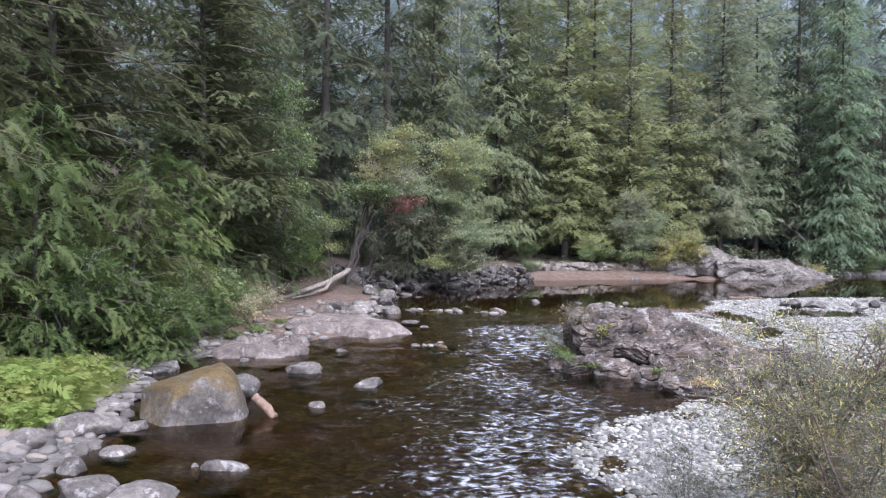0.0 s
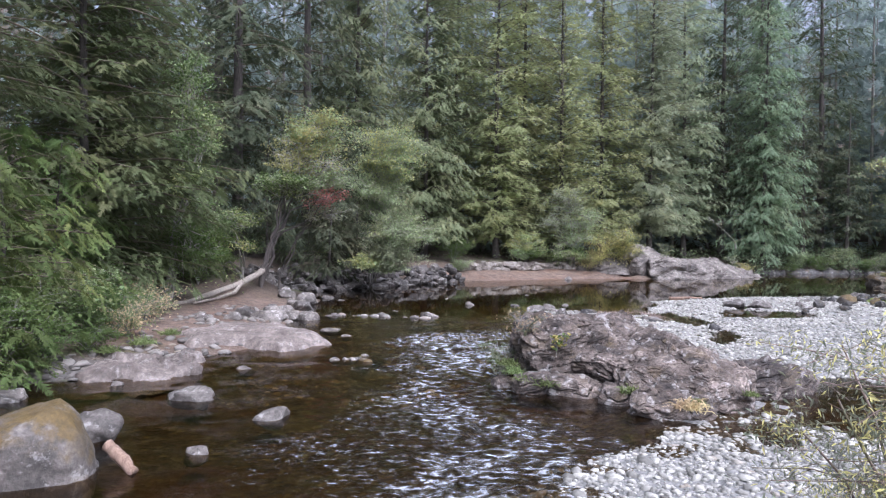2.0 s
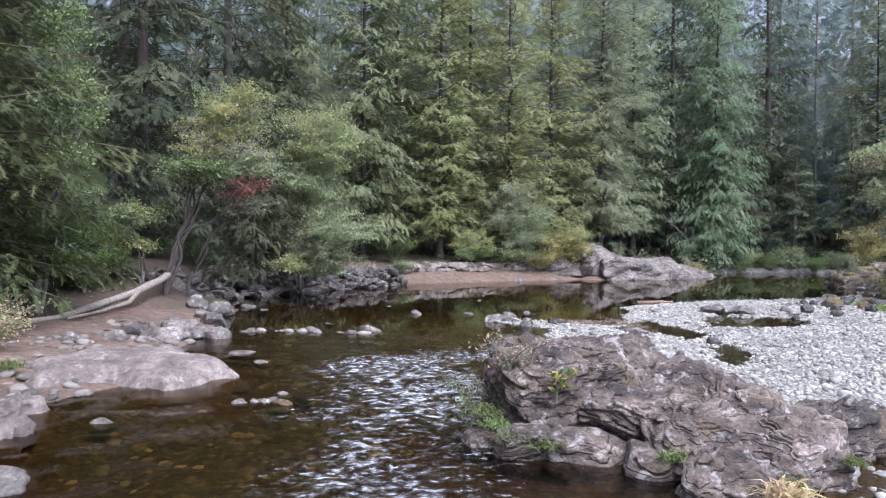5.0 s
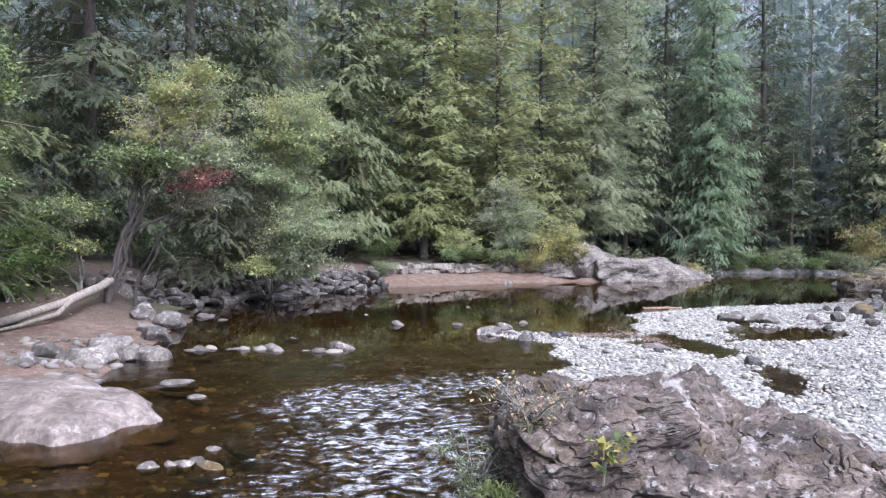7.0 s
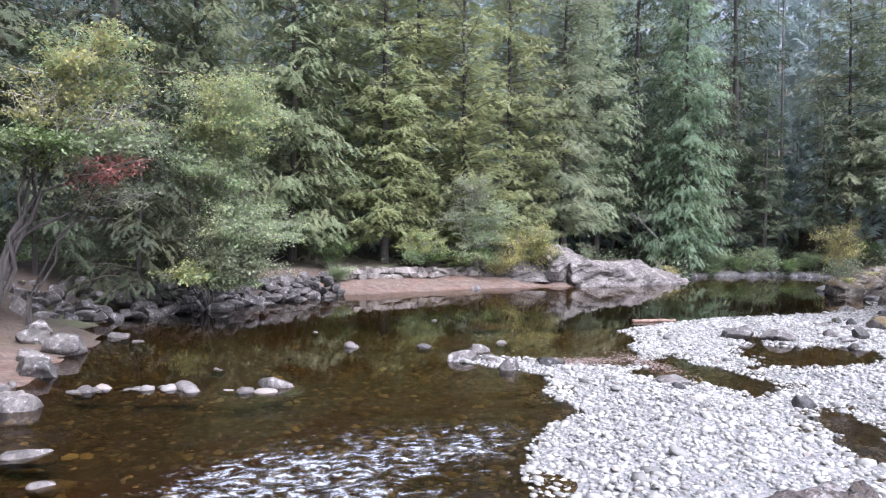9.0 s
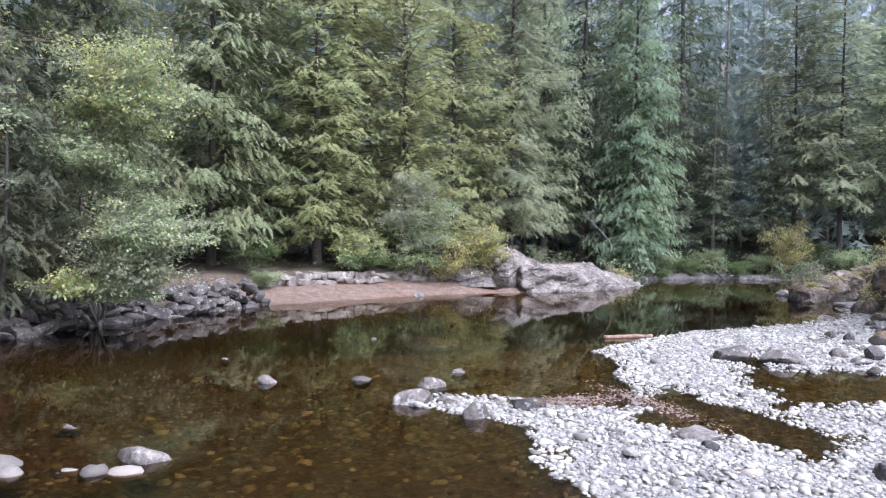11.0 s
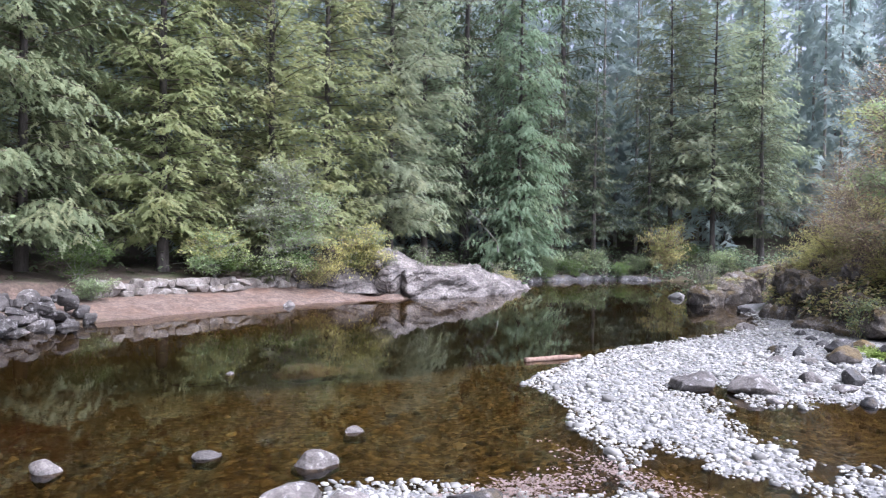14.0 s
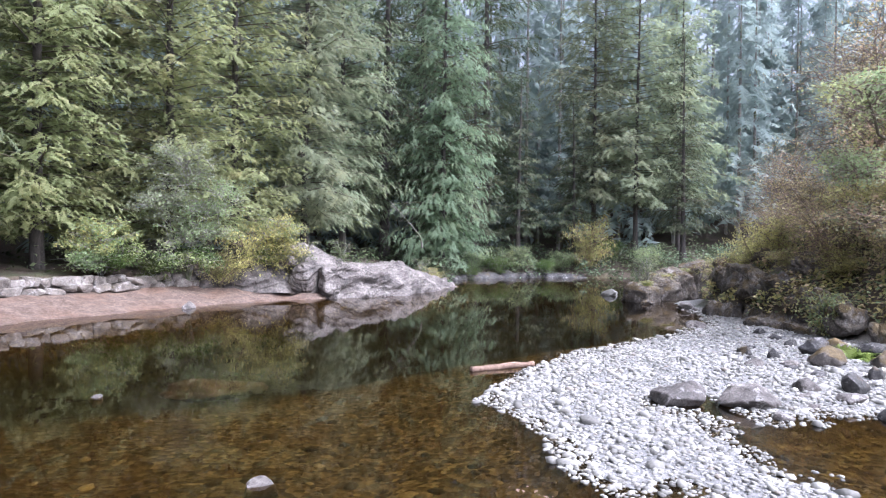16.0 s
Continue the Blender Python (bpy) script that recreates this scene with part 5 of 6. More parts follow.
# broadleaf trees and shrubs
lobed_tree("alder_tree", "leaning yellow-green alder with pale twigs over the cove", "tree", 21, (-5.0, 36.9, height(-5.0, 36.9)), [
    (-2.4, 37.0, 8.1, 1.5, 1.3, 0.95, 30, 5600, [YELLOW_GREEN, ALDER]), (-3.4, 36.5, 6.8, 1.1, 1.0, 0.8, 26, 1500, [YELLOW_GREEN]), (-2.0, 36.6, 6.4, 1.3, 1.1, 0.7, 34, 1100, [ALDER, YELLOW_GREEN]),
    (-3.7, 36.2, 5.5, 1.3, 1.0, 0.4, 26, 3600, [ALDER, BRIGHT]), (-1.9, 36.4, 5.6, 1.2, 0.9, 0.35, 26, 2400, [ALDER, WILLOW]), (-2.0, 37.0, 4.2, 1.2, 0.9, 0.4, 20, 700, [WILLOW])], 0.07, 0.12, BARK)
lobed_tree("willow_shrub", "pale grey-green willow drooping over the stone bank", "tree", 28, (0.2, 46.0, height(0.2, 46.0)), [
    (1.0, 44.0, 8.0, 1.8, 1.5, 1.6, 44, 11000, [WILLOW, YELLOW_GREEN, ALDER]), (0.5, 44.0, 5.6, 1.7, 1.4, 1.1, 36, 7000, [ALDER, WILLOW]),
    (1.5, 43.8, 3.3, 2.0, 1.4, 1.1, 42, 9500, [WILLOW, WILLOW, ALDER]), (1.2, 43.6, 2.1, 1.9, 1.2, 0.7, 34, 6500, [WILLOW]), (-0.4, 43.2, 1.7, 1.1, 0.8, 0.5, 18, 1900, [YELLOW_GREEN, ALDER]), (1.0, 43.4, 1.3, 1.4, 0.7, 0.4, 18, 1900, [ALDER, WILLOW])], 0.045, 0.125, forked=False)
lobed_tree("vine_maple", "small vine maple with red autumn leaves", "shrub", 22, (-4.2, 37.6, height(-4.2, 37.6)), [(-1.7, 36.3, 5.0, 0.75, 0.6, 0.35, 12, 520, [RED]), (-2.3, 36.4, 4.7, 0.6, 0.5, 0.25, 8, 240, [RED])], 0.035, 0.12, BARK)
lobed_tree("maple_shrub", "bright-leaved maple spreading flat boughs beside the path", "shrub", 33, (-5.8, 37.0, height(-5.8, 37.0)), [
    (-6.2, 36.4, 3.7, 1.5, 1.1, 0.4, 22, 2400, [BRIGHT, ALDER]), (-7.2, 35.8, 2.6, 1.4, 1.0, 0.7, 20, 2600, [BRIGHT]), (-5.6, 36.4, 2.6, 0.7, 0.6, 0.4, 10, 500, [BRIGHT, YELLOW_GREEN])], 0.05, 0.12, forked=False)
lobed_tree("maple_tree", "slender bright-green maple in front of the firs", "tree", 31, (-7.4, 30.6, height(-7.4, 30.6)), [
    (-6.5, 30.2, 2.6, 1.0, 0.9, 1.0, 20, 2600, [BRIGHT]), (-6.4, 30.2, 4.6, 0.8, 0.8, 1.1, 20, 2800, [BRIGHT, ALDER]), (-6.3, 30.3, 6.8, 0.75, 0.7, 1.2, 18, 2600, [BRIGHT, ALDER]), (-6.6, 30.5, 9.0, 0.8, 0.7, 1.2, 16, 2000, [ALDER, BRIGHT])], 0.07, 0.12)
wl = broadleaf("willow_shrub", "grey-green willow shrub with thin arching stems", "shrub", 23, [SANDBAR, SANDBAR, MOSS], 14, 2.1, 1.15, 16000, 0.058, (0, 0), 0.85, 0.009, 0.05, 14, bark=BARK_PURPLE, droop=0.25, long_leaf=True, clump=0.3)
plant(wl, [(3.9, 7.5, 0, 1, 1.05), (4.9, 7.0, 100, 0.95, 1.05), (3.7, 6.2, 200, 0.9, 0.9)], "willows on the gravel")
wl2 = broadleaf("willow_shrub", "small sparse willow seedling beside the shrub", "shrub", 29, [SANDBAR], 6, 1.3, 0.8, 2600, 0.055, (-0.3, 0.2), 0.9, 0.008, 0.15, 10, long_leaf=True)
wl2.matrix_basis = pose(2.6, 7.4, height(2.6, 7.4)) @ Matrix.Diagonal((0.65, 0.65, 0.8, 1))
copy_thing(wl2, pose(6.2, 11.8, height(6.2, 11.8), 0, 0, 70) @ Matrix.Diagonal((0.45, 0.45, 0.45, 1)))
gs = broadleaf("bank_shrub", "light green leafy shrub on the bank", "shrub", 24, [BRIGHT], 6, 2.2, 1.5, 3900, 0.105, (0, 0), 0.8, 0.025, 0.15, 12)
plant(gs, [(6.4, 56.6, 0, 0.9, 0.9), (15.0, 59.6, 90, 0.8, 0.8), (41.0, 69.0, 20, 0.9, 0.7), (45.0, 70.0, 140, 1.1, 0.8), (49.2, 69.2, 250, 1.0, 0.8), (58, 69.0, 0, 1.2, 0.9), (-7.4, 18.2, 0, 1.0, 1), (-8.8, 16.8, 60, 1.1, 1.3), (-9.4, 34.6, 0, 1.2, 1), (-7.4, 35.2, 40, 1.0, 0.9), (-6.6, 36.6, 120, 0.8, 0.8), (-8.2, 20.2, 100, 1.0, 1.1), (-9.6, 27.0, 200, 1.1, 1), (-6.5, 20.6, 30, 0.55, 0.6), (-6.9, 22.0, 150, 0.7, 0.6), (-7.2, 23.8, 260, 0.8, 0.6), (-7.7, 25.4, 10, 0.8, 0.6), (-7.1, 19.3, 80, 0.6, 0.7)], "bright shrubs on the banks")
# Darkened by colour for the shade of the limbs overhead.
undergrowth("undergrowth", "dark green growth hanging over the far bank", 44, [FIR_SHADED, FIR_SHADED, CEDAR], 8000, (35, 68, 60, 76), lambda x, y, w: 2.0 * smooth(w["l"], -0.9, 0.0) * (1 - smooth(w["l"], 6, 9)), 0.3, 1.7)
gd = broadleaf("bank_shrub", "dull green leafy shrub under the firs", "shrub", 27, [ALDER, CEDAR_OLIVE], 7, 2.6, 1.7, 4600, 0.115, (0.3, 0), 0.8, 0.025, 0.1, 14)
plant(gd, [(-8.4, 22.6, 0, 0.8, 0.8), (-10.2, 30, 150, 1.0, 1.1), (6.8, 55.6, 20, 0.7, 0.8), (18.6, 60.4, 90, 0.8, 0.9), (43.5, 71.5, 40, 1.1, 1), (48, 71, 130, 1.2, 1.1), (52, 69.5, 10, 1.1, 0.9), (58, 65, 200, 1.3, 1)], "dull shrubs on the banks")
lobed_tree("willow_shrub", "pale grey-green shrub with twiggy stems", "shrub", 25, (16.4, 59.9, height(16.4, 59.9)), [
    (16.0, 59.2, 6.4, 1.8, 1.5, 1.2, 44, 2300, [WILLOW]), (17.3, 59.2, 4.7, 1.8, 1.4, 1.1, 40, 2300, [WILLOW, ALDER]), (15.0, 59.2, 4.5, 1.4, 1.2, 1.0, 32, 1700, [WILLOW]), (16.4, 59.0, 3.1, 1.7, 1.2, 0.7, 34, 2200, [WILLOW, ALDER]), (16.2, 59.2, 2.0, 1.7, 1.0, 0.5, 26, 1800, [ALDER, BRIGHT])], 0.05, 0.13, forked=False)
lobed_tree("bank_shrub", "light green leafy shrub above the stone wall", "shrub", 45, (12.6, 59.4, height(12.6, 59.4)), [
    (12.4, 58.8, 2.9, 1.4, 1.1, 0.8, 26, 2800, [ALDER, YELLOW_GREEN]), (12.5, 58.9, 1.9, 1.2, 0.8, 0.5, 18, 1400, [BRIGHT]), (11.8, 58.7, 1.9, 0.9, 0.8, 0.45, 16, 1000, [ALDER]), (13.4, 58.9, 2.3, 0.9, 0.8, 0.5, 16, 1000, [BRIGHT, ALDER])], 0.035, 0.13, forked=False)
lobed_tree("bank_shrub", "yellow-green leafy shrub beside the bedrock point", "shrub", 46, (20.6, 59.8, height(20.6, 59.8)), [
    (20.6, 59.1, 3.4, 1.1, 1.0, 0.9, 24, 2300, [YELLOW_GREEN, ALDER]), (21.0, 59.0, 2.3, 0.9, 0.8, 0.5, 16, 1200, [YELLOW_GREEN]), (19.8, 59.1, 2.2, 0.8, 0.7, 0.5, 14, 900, [YELLOW_GREEN, BRIGHT])], 0.03, 0.12, forked=False)
du = broadleaf("dry_shrub", "brown withering bracken and shrub on the bank edge", "shrub", 63, [BROWNISH, CEDAR_OLIVE], 6, 0.9, 0.8, 1400, 0.08, (0, 0), 0.9, 0.012, 0.1, 10, clump=0.4)
plant(du, [(-6.2, 22.4, 0, 1, 0.9), (-6.4, 24.4, 90, 1, 0.9), (-6.8, 26.2, 200, 1.1, 1), (-7.6, 27.4, 300, 1.2, 1), (-8.4, 29.0, 40, 1.2, 1.1)], "withered growth on the bank edge")
sap = conifer("young_hemlock", "light green young hemlock with feathery drooping sprays", 61, 4.6, 2.0, 0.15, BRIGHT, 52, 0.34, 8, 0.35, 0.25, 0.25)
plant(sap, [(-8.2, 18.9, 0, 1, 1), (-9.3, 16.4, 70, 1.15, 1.1), (-10.6, 14.8, 150, 1.1, 1.2), (-8.8, 21.2, 230, 1.1, 1.1), (-9.0, 24.6, 300, 1.0, 1.1), (-11.2, 18.6, 40, 1.4, 1.2), (-10.2, 27.5, 110, 1.1, 1.1), (-7.6, 17.4, 190, 0.55, 0.6)], "young hemlocks under the firs")
br = broadleaf("bank_thicket", "rust-brown twiggy thicket on the steep mossy bank", "shrub", 26, [BROWNISH, MOSS], 9, 3.4, 2.2, 5600, 0.085, (-0.8, 0.3), 0.9, 0.028, 0.06, 30, bark=BARK_PURPLE, clump=0.3)
plant(br, [(31.0, 37.8, 0, 0.8, 0.9), (32.8, 35.8, 100, 1.5, 1.2), (34.5, 40.0, 200, 1.0, 0.9), (37.5, 42.6, 300, 0.8, 0.8), (31.2, 33.4, 50, 1.5, 1.3), (36, 36.6, 20, 1.9, 1.3), (29.4, 35.2, 140, 0.7, 0.8), (33.2, 38.2, 260, 0.8, 0.9), (35.6, 42.2, 80, 0.6, 0.7)], "thicket on the steep bank")
bt = broadleaf("bare_shrub", "bare purplish twigs of a tall shrub above the bank", "shrub", 36, [BROWNISH, MOSS], 8, 5.6, 2.6, 5000, 0.07, (-1.2, 0.4), 0.8, 0.035, 0.15, 40, bark=BARK_PURPLE, clump=0.4)
plant(bt, [(33.6, 37.0, 0, 1, 1.1), (37.0, 39.6, 120, 1.1, 1.2), (40, 44.6, 200, 1, 1), (35.0, 34.4, 60, 1.2, 1.2)], "bare shrubs above the bank")
ms = broadleaf("mossy_shrub", "yellow-green leafy shrub among mossy rocks", "shrub", 37, [YELLOW_GREEN, MOSS], 6, 1.6, 1.1, 3600, 0.07, (-0.3, 0), 0.9, 0.02, 0.1, 14, bark=BARK_PURPLE, clump=0.35)
plant(ms, [(34.0, 41.2, 0, 1.1, 1), (54.6, 69.0, 40, 1.9, 1.3), (53.4, 68.2, 160, 1.4, 1.0), (36.4, 44.2, 90, 1.1, 0.8), (35.2, 42.8, 30, 1.2, 0.9), (38.4, 46.0, 220, 1.0, 0.8), (30.4, 37.0, 200, 0.8, 0.7), (32.2, 39.6, 300, 0.8, 0.6), (37.6, 45.4, 40, 0.7, 0.7), (29.0, 34.0, 130, 1.0, 0.9), (20.0, 60.3, 60, 1.7, 1.1), (17.8, 59.6, 150, 1.1, 0.9), (33.4, 63.6, 250, 1.0, 0.7), (24.6, 60.6, 10, 0.7, 0.7), (32.0, 37.2, 20, 1.3, 1.0), (30.6, 35.0, 280, 1.2, 1.0)], "mossy yellow-green shrubs")
lg = broadleaf("bank_shrub", "fresh light-green shrub at the foot of the mossy bank", "shrub", 38, [YELLOW_GREEN, ALDER], 6, 1.5, 0.9, 1500, 0.1, (-0.2, 0), 0.8, 0.015, 0.15, 12, clump=0.35)
plant(lg, [(27.4, 36.3, 0, 0.95, 0.95), (26.6, 33.6, 90, 0.6, 0.5), (27.6, 34.2, 150, 0.8, 0.8)], "light shrubs at the bank's foot")
for x, y, z, a, g in ((35.3, 48.5, 0.72, 60, 0.6), (37.0, 48.6, 0.98, 200, 0.7), (38.6, 48.7, 1.25, 300, 0.7)):
    copy_thing(lg, pose(x, y, z, 0, 0, a) @ Matrix.Diagonal((g, g, 0.4 * g, 1)))
for x, y, a, g in ((23.6, 33.9, 0, 1.0), (24.4, 34.6, 80, 0.8), (23.2, 32.6, 160, 0.9)):
    tuft("fern", "arching green fern among the mossy boulders", 71 + a, 90, 0.6, 0.42, FERN, "fern", True, m=pose(x, y, height(x, y), 0, 0, a) @ Matrix.Diagonal((g, g, g, 1)))
lobed_tree("overhanging_maple", "maple limbs with pale leaves hanging over the bank", "tree", 39, (30.5, 34.6, height(30.5, 34.6)), [
    (24.4, 34.2, 6.7, 1.3, 1.1, 0.4, 22, 1300, [ALDER, WILLOW]), (26.2, 34.6, 7.1, 1.5, 1.2, 0.5, 24, 1500, [ALDER, YELLOW_GREEN]), (25.6, 34.9, 5.0, 1.4, 1.1, 0.45, 22, 1300, [WILLOW, ALDER]),
    (27.6, 35.2, 5.8, 1.5, 1.2, 0.8, 24, 1300, [YELLOW_GREEN, BROWNISH]), (27.0, 35.2, 3.6, 1.3, 1.0, 0.6, 22, 1000, [WILLOW, BROWNISH])], 0.09, 0.12, BARK_MOSS, BARK_PURPLE)



# ---- wood, ferns and small growth ----
def branchy_log(name, label, path, r0, r1, mat, sides=9, fork=None):
    """A worn log along a bent line, with an optional forked limb."""
    p = np.array(path, float)
    s = np.linspace(0, 1, len(p))
    t = np.linspace(0, 1, 16)
    q = np.stack([np.interp(t, s, p[:, c]) for c in range(3)], 1)
    q[1:-1] += 0.18 * r0 * np.stack([fbm(t * 5, t * 0, c * 7.0, 3)[1:-1] for c in range(3)], 1)
    v, f = capped(*tube(q, (r0 + (r1 - r0) * t) * (1 + 0.12 * fbm(t * 6, 0 * t, 0, 8)), sides), sides)
    root = thing(name, label, "log", me=mesh_of(name, v, f, [mat]))
    if fork:
        w = np.array(fork, float)
        u = np.linspace(0, 1, 10)
        qq = np.stack([np.interp(u, np.linspace(0, 1, len(w)), w[:, c]) for c in range(3)], 1)
        part("limb", mesh_of("limb", *capped(*tube(qq, r0 * 0.6 * (1 - 0.6 * u), 7), 7), [mat]), root)
    return root


def laid(points, r):
    """Keep a lying log clear of the ground."""
    return [(x, y, max(z, height(x, y) + r)) for x, y, z in points]


branchy_log("driftwood_log", "forked bleached driftwood log lying against the bank", laid([(-4.75, 37.4, 1.55), (-5.05, 36.2, 1.2), (-5.6, 34.4, 0.85), (-6.15, 32.2, 0.6), (-6.55, 30.2, 0.5), (-6.85, 28.4, 0.4)], 0.08), 0.16, 0.08, DRIFT,
            fork=laid([(-5.45, 34.9, 0.95), (-5.5, 33.4, 0.6), (-5.85, 31.4, 0.5), (-6.2, 29.4, 0.4)], 0.07))
branchy_log("floating_log", "peeled orange-brown log floating at the gravel's edge", [(15.55, 38.55, 0.03), (16.4, 38.45, 0.035), (17.2, 38.3, 0.05)], 0.075, 0.065, LOG_ORANGE)
branchy_log("log_stub", "short wet log wedged beside the mossy boulder", [(-3.4, 12.95, 0.08), (-3.2, 12.8, -0.03), (-2.95, 12.62, -0.2)], 0.085, 0.075, LOG_ORANGE)

fern = tuft("fern", "yellow-green bracken fern clump on the shore", 51, 320, 1.1, 1.0, FERN, "fern", True, rise=1.5, m= pose(-7.2, 12.2, height(-7.2, 12.2)))
for x, y, a, s in ((-8.1, 12.9, 60, 1.1), (-7.4, 13.6, 140, 0.9), (-8.6, 11.6, 220, 1.2), (-7.9, 14.6, 300, 1.0), (-6.9, 11.2, 20, 0.7), (-9.2, 13.4, 100, 1.1)):
    copy_thing(fern, pose(x, y, height(x, y), 0, 0, a) @ Matrix.Diagonal((s, s, s, 1)))
cl = tuft("grass_tuft", "green grass tuft hanging from the rock", 52, 170, 0.42, 0.28, GRASS, m=pose(3.25, 17.25, 0.05) @ Matrix.Diagonal((0.8, 0.8, 0.8, 1)))
for x, y, z, a, s in ((3.05, 17.6, 0.15, 40, 1.0), (3.6, 17.0, 0.02, 90, 1.15), (5.0, 16.05, 0.05, 200, 1.1), (5.6, 14.6, 0.15, 20, 0.7), (6.9, 15.2, 0.15, 60, 0.6), (3.0, 18.0, 0.25, 10, 1.0), (-5.2, 22.6, 0.3, 0, 1.2), (-5.6, 21.6, 0.2, 90, 1.4), (-6.1, 20.6, 0.15, 30, 1.2), (-7.0, 19.0, 0.1, 10, 1.3)):
    copy_thing(cl, pose(x, y, z, 0, 0, a) @ Matrix.Diagonal((s, s, s, 1)))
tuft("grass_tuft", "withered orange-brown grass tuft on the outcrop", 57, 150, 0.38, 0.22, BROWNISH, m=pose(5.4, 14.45, 0.12) @ Matrix.Diagonal((1.2, 1.2, 1.1, 1)))
sp = broadleaf("seedling", "small pale willow sprouting beside the outcrop", "shrub", 53, [WILLOW, BRIGHT], 5, 0.75, 0.45, 900, 0.055, (0, 0), 0.8, 0.007, 0.1, 8, long_leaf=True)
sp.matrix_basis = pose(2.95, 18.6, -0.1)
mp = broadleaf("maple_seedling", "yellowing maple seedling growing from the outcrop", "shrub", 54, [YELLOW, BRIGHT], 3, 0.45, 0.32, 90, 0.14, (0, -0.1), 0.8, 0.007, 0.2, 6)
mp.matrix_basis = pose(3.9, 17.4, 0.6) @ Matrix.Diagonal((0.75, 0.75, 0.75, 1))
dry = broadleaf("dry_shrub", "tangled dry twiggy shrub clinging to the outcrop", "shrub", 55, [BROWNISH], 7, 0.5, 0.5, 260, 0.05, (0, 0), 0.9, 0.006, 0.1, 9, clump=0.5)
dry.matrix_basis = pose(3.4, 18.1, 0.85)
for x, y, z, a, s in ((24.3, 59.6, 1.7, 0, 1.6), (32.2, 63.2, 0.5, 50, 1.8), (21.9, 59.2, 1.5, 100, 1.8), (36, 48.9, 1.0, 20, 1.6), (34.4, 48.3, 1.05, 150, 1.4)):
    copy_thing(sp, pose(x, y, z, 0, 0, a) @ Matrix.Diagonal((s, s, s, 1)))
dead = broadleaf("dead_branch", "bare grey dead branch reaching out over the rocks", "branch", 56, [BROWNISH], 1, 3.2, 1.6, 30, 0.06, (-2.8, -0.8), 0.5, 0.05, 0.55, 12)
dead.matrix_basis = pose(33.0, 64.3, 2.6)


# ---- stone banks ----
def block_mesh(seed, mat):
    """A quarried, worn stone: a rounded block with uneven faces."""
    rng = np.random.default_rng(seed)
    v, f = BALLS[3]
    v = np.sign(v) * np.abs(v) ** rng.uniform(0.22, 0.34)
    v = v / np.abs(v).max(0)
    for _ in range(5):
        d = unit(rng.normal(size=3) * np.array([1, 1, 0.7]))
        v = v - np.clip(v @ d - rng.uniform(0.85, 1.15), 0, None)[:, None] * d
    v = v + np.array([rng.uniform(-0.25, 0.25), rng.uniform(-0.2, 0.2), 0]) * v[:, 2:3] + rng.uniform(-0.22, 0.22) * v[:, :1] * v[:, 1:2] * np.array([0, 0, 1])
    v = v * (1 + 0.06 * fbm(v[:, 0] * 1.4 + seed, v[:, 1] * 1.4, v[:, 2] * 1.4, seed, 3))[:, None]
    v = v * np.array([0.5, 0.4, 0.34])
    v[:, 2] += 0.3
    return mesh_of("stone", v, f, [mat], True)


WALLSTONES = [block_mesh(940 + i, WALLSTONE) for i in range(6)]
STONES = [block_mesh(900 + i, RIPRAP) for i in range(8)]


def stone_bank(name, label, line, rows, size, seed, lean=0.4, base=0.0, tip=9, kinds=None):
    """Stacked stones along a line, each a piece of its own."""
    rng = random.Random(seed)
    root = thing(name, label, "stone wall")
    pts = [Vector(p) for p in line]
    for a, b in zip(pts, pts[1:]):
        d = (b - a).normalized()
        back = Vector((-d.y, d.x))
        turn = math.degrees(math.atan2(d.y, d.x))
        for r in range(rows):
            k = rng.uniform(-0.4, 0.4) * size
            while k < (b - a).length:
                s = size * (rng.uniform(0.55, 1.6) if tip > 10 else rng.uniform(0.65, 1.35)) * (1.15 - 0.1 * r)
                p = a + d * (k + s / 2) + back * (r * lean * size + rng.uniform(-0.016, 0.016) * tip)
                z = base + r * size * 0.5 - 0.1 + rng.uniform(-0.007, 0.007) * tip
                part("stone", rng.choice(kinds or STONES), root, m=pose(p.x, p.y, z, rng.uniform(-tip, tip), rng.uniform(-tip, tip), turn + rng.choice((0, 180)) + rng.uniform(-2, 2) * tip) @ Matrix.Diagonal((s, s * rng.uniform(0.8, 1.1), size * rng.uniform(0.6, 1.1), 1)))
                k += s * 0.88
    return root


stone_bank("riprap_bank", "stacked grey bank stones along the cove", [(-2.4, 42.6), (-0.8, 45.0), (1.6, 47.6), (3.6, 49.6), (5.6, 51.8), (6.4, 52.8)], 4, 0.6, 5, 0.6, 0.0, 20)
stone_bank("riprap_bank", "jumbled grey stones below the path", [(-6.2, 35.6), (-5.2, 38.6), (-4.2, 40.8), (-2.8, 42.4)], 5, 0.5, 6, 0.9, 0.2, 25)
stone_bank("stone_wall", "low dry stone wall above the beach", [(6.4, 55.8), (9.6, 57.3), (13.2, 58.9), (16.4, 60.0), (18.6, 60.5)], 2, 0.6, 7, 0.15, 0.72, kinds=WALLSTONES)


# ---- loose cobbles ----
def scatter(step, box, rule, seed):
    rng = np.random.default_rng(seed)
    xs, ys = np.arange(box[0], box[1], step), np.arange(box[2], box[3], step)
    x, y = np.meshgrid(xs, ys)
    x, y = (x + rng.uniform(-0.48, 0.48, x.shape) * step).ravel(), (y + rng.uniform(-0.48, 0.48, y.shape) * step).ravel()
    z, w = ground_at(x, y)
    keep = rng.random(len(x)) < rule(x, y, z, w)
    return x[keep], y[keep], z[keep], rng


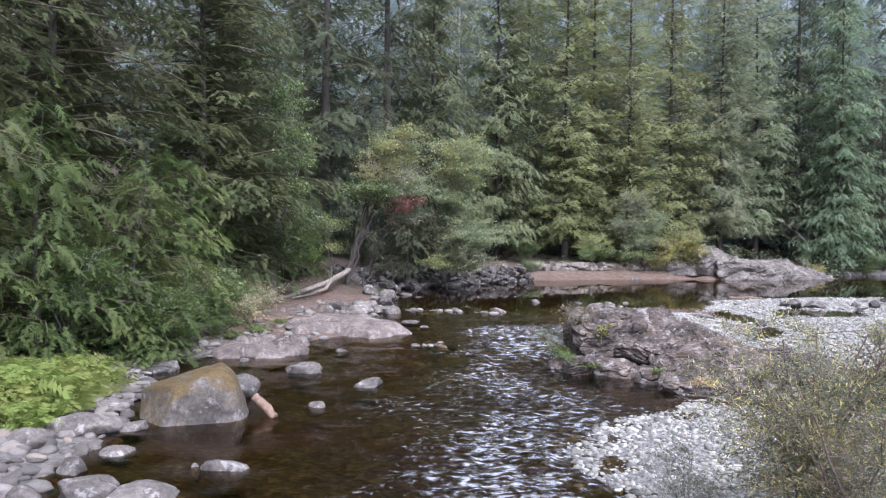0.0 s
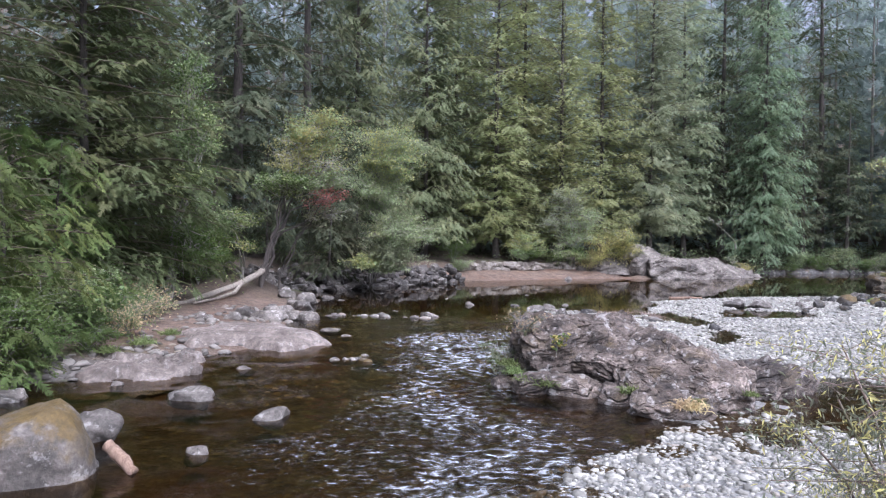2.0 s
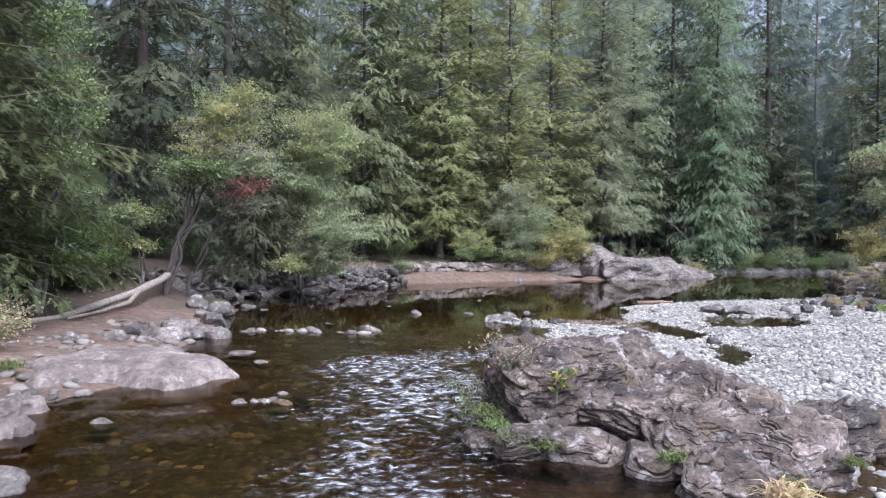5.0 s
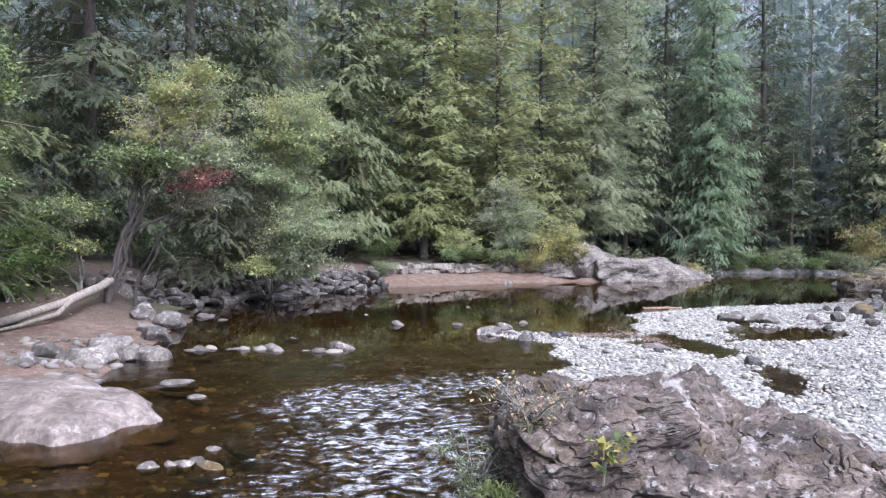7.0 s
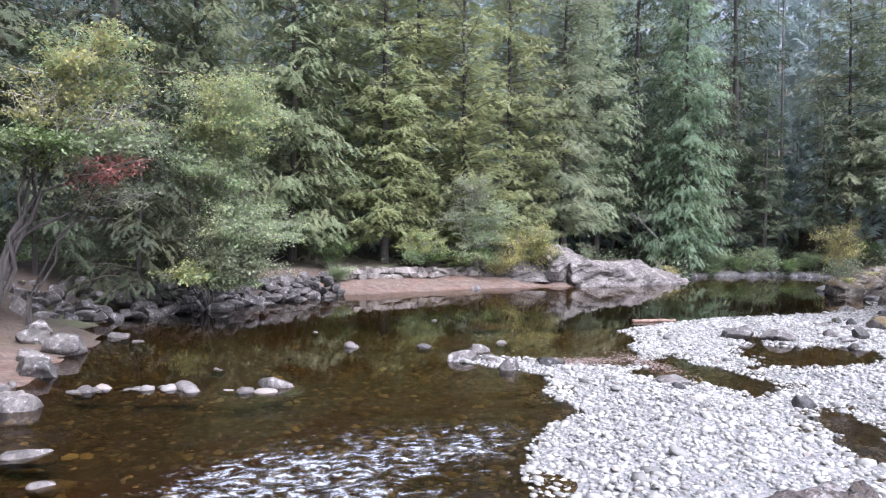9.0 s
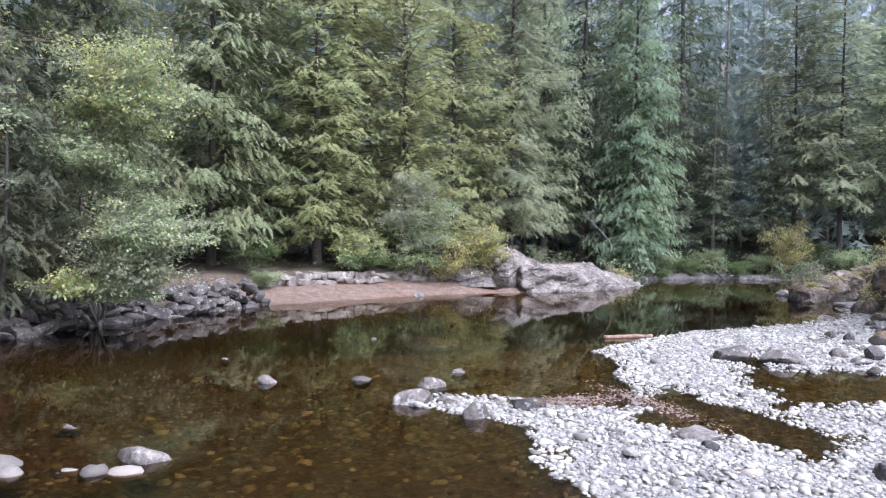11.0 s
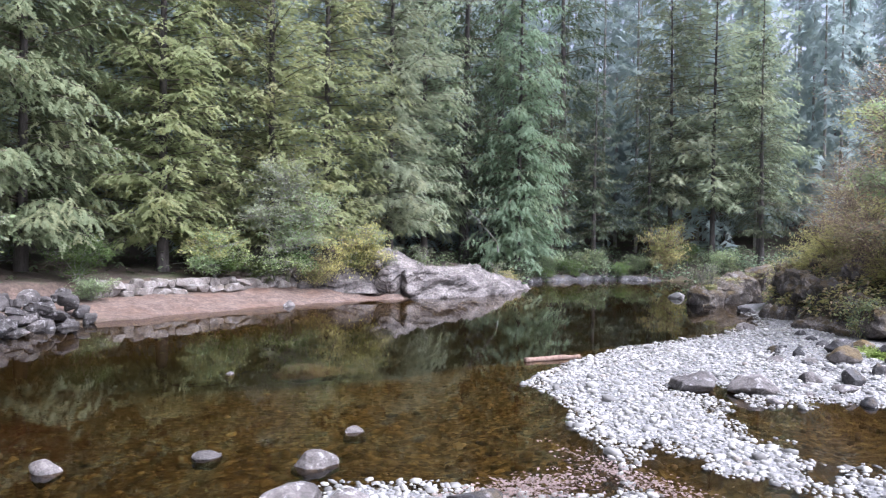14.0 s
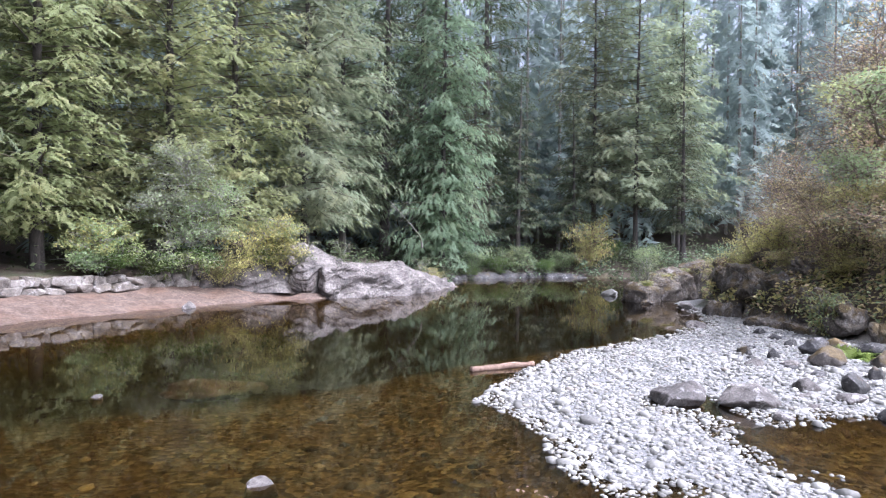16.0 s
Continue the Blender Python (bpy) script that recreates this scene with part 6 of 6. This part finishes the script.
def cobbles(x, y, z, rng, size, n):
    """Flattened worn stones lying as they fell; their undersides left off."""
    v, f = BALLS[n]
    f = f[(v[f][:, :, 2].mean(1) > -0.45)]
    k = len(x)
    s = np.clip(size * np.exp(rng.normal(0, 0.42, k)), 0.03, 0.3)
    a, tip = rng.uniform(0, 2 * np.pi, k), rng.normal(0, 0.16, (k, 2))
    dims = np.stack([s * rng.uniform(0.5, 0.68, k), s * rng.uniform(0.36, 0.5, k), s * rng.uniform(0.17, 0.32, k)], 1)
    odd = 1 + 0.16 * rng.uniform(-1, 1, (k, len(v), 1))
    V = v[None] * dims[:, None] * odd
    V[:, :, 2] += V[:, :, 0] * tip[:, :1] + V[:, :, 1] * tip[:, 1:]
    c, q = np.cos(a)[:, None], np.sin(a)[:, None]
    V = np.stack([x[:, None] + V[:, :, 0] * c - V[:, :, 1] * q, y[:, None] + V[:, :, 0] * q + V[:, :, 1] * c, z[:, None] + V[:, :, 2] + dims[:, 2:] * 0.25], 2)
    F = f[None] + (np.arange(k) * len(v))[:, None, None]
    return V.reshape(-1, 3), F.reshape(-1, 3)


def shore(x, y, z, w):
    r = w["r"]
    return smooth(r, -0.8, 0.2) ** 2.5 * (1 - smooth(w["b"], -1.2, 0.3)) * np.where(y > 1.1 * x + 3.2, 1, np.where(y > 31, 1, 0.2)) * (1 - 0.9 * (inside([(2.9, 17.2), (5.1, 14.4), (8.4, 15.4), (7.4, 18.2), (5.4, 19.6), (3.3, 18.5)], x, y) > 0))


near_set = scatter(0.088, (1.6, 21, 5, 40), lambda x, y, z, w: shore(x, y, z, w) * ((x < 14) & (y < 32) | (x + y > 44) & (y > 31)), 61)
far_set = scatter(0.132, (6, 33, 12, 46), lambda x, y, z, w: shore(x, y, z, w) * ((x >= 14) | (y >= 32)) * ((x >= 21) | (x + y <= 44) | (y <= 31)) * (1 - 0.85 * smooth(x + y, 55, 60)), 62)
fine_set = scatter(0.13, (16, 34, 30, 46), lambda x, y, z, w: shore(x, y, z, w) * smooth(x + y, 55, 60), 66)
big_set = scatter(0.8, (1.6, 26, 5, 40), shore, 65)
bar = thing("gravel_bar", "wide bar of pale grey rounded cobbles", "gravel", kind="stuff", me=mesh_of("gravel_bar", *joined([cobbles(*near_set, 0.07, 1), cobbles(*far_set, 0.088, 1), cobbles(*fine_set, 0.066, 1), cobbles(*big_set, 0.105, 2)]), [COBBLE]))
left_set = scatter(0.2, (-10.5, -1.5, 6, 31), lambda x, y, z, w: (0.8 - 0.55 * smooth(y, 18, 22)) * smooth(w["l"], -0.6, 0.2) * (1 - smooth(w["l"], 1.6, 3.6)), 63)
thing("shore_cobbles", "grey cobbles along the near shore", "gravel", kind="stuff", me=mesh_of("shore_cobbles", *cobbles(*left_set, 0.2, 2), [GREY_COBBLE]))
bed_set = scatter(0.155, (-3, 19, 18, 47), lambda x, y, z, w: 0.6 * (1 - smooth(y, 31, 43)) * (w["l"] < -0.4) * (w["r"] < -0.3), 64)
thing("bed_cobbles", "brown algae-covered cobbles on the river bed", "gravel", kind="stuff", me=mesh_of("bed_cobbles", *cobbles(bed_set[0], bed_set[1], bed_set[2] - 0.02, bed_set[3], 0.12, 1), [BED_COBBLE]))
COB = [mesh_of("cobble", *cobbles(np.zeros(1), np.zeros(1), np.zeros(1), np.random.default_rng(70 + i), 0.15, 2), [COBBLE]) for i in range(6)]
GREYCOB = [mesh_of("river_stone", *cobbles(np.zeros(1), np.zeros(1), np.zeros(1), np.random.default_rng(170 + i), 0.14, 2), [GREY_COBBLE]) for i in range(6)]
rng = random.Random(71)
placed = 0
while placed < 260:
    x, y = rng.uniform(4, 13), rng.uniform(19.5, 31)
    z, w = ground_at(np.array([x]), np.array([y]))
    if w["r"][0] > -0.15:
        s = rng.uniform(0.35, 0.75)
        part("cobble", COB[placed % 6], bar, m=pose(x, y, float(z[0]) + 0.03, rng.uniform(-8, 8), rng.uniform(-8, 8), rng.uniform(0, 360)) @ Matrix.Diagonal((s, s, s, 1)))
        placed += 1
# a line of stones laid across the stream
rng = random.Random(72)
for i in range(26):
    k = i / 25
    s = rng.uniform(0.7, 2.4)
    tagged(thing("river_stone", "small grey stone in a row across the stream", "rock", pose(-1.5 + 3.6 * k + rng.uniform(-0.1, 0.1), 29.7 + 0.4 * math.sin(k * 5) + rng.uniform(-0.22, 0.22), -0.05, 0, 0, rng.uniform(0, 360)) @ Matrix.Diagonal((s, s, s, 1)), "row of stepping stones", me=GREYCOB[i % 6]))


def litter():
    """Fallen leaves caught on the wet stones."""
    rng = np.random.default_rng(81)
    n = 1500
    k = rng.random(n)
    x, y = np.where(k < 0.6, 9.7 + rng.normal(0, 0.55, n), 11.1 + rng.normal(0, 0.16, n)), np.where(k < 0.6, 30.8 + rng.normal(0, 0.2, n), 30.2 + rng.normal(0, 0.8, n))
    z = np.maximum(ground_at(x, y)[0], 0) + rng.uniform(0.02, 0.09, n)
    P, D = np.stack([x, y, z], 1), unit(rng.normal(0, 1, (n, 3)) * np.array([1, 1, 0.2]))
    v, f = sprays(LEAF, P, D, unit(np.array([0, 0, 1.0]) + rng.normal(0, 0.25, (n, 3))), rng.uniform(0.035, 0.085, n), np.zeros(n))
    thing("leaf_litter", "pinkish-brown fallen leaves washed onto the stones", "leaves", kind="stuff", me=mesh_of("leaf_litter", v, f, [DEAD_LEAF], True))


litter()
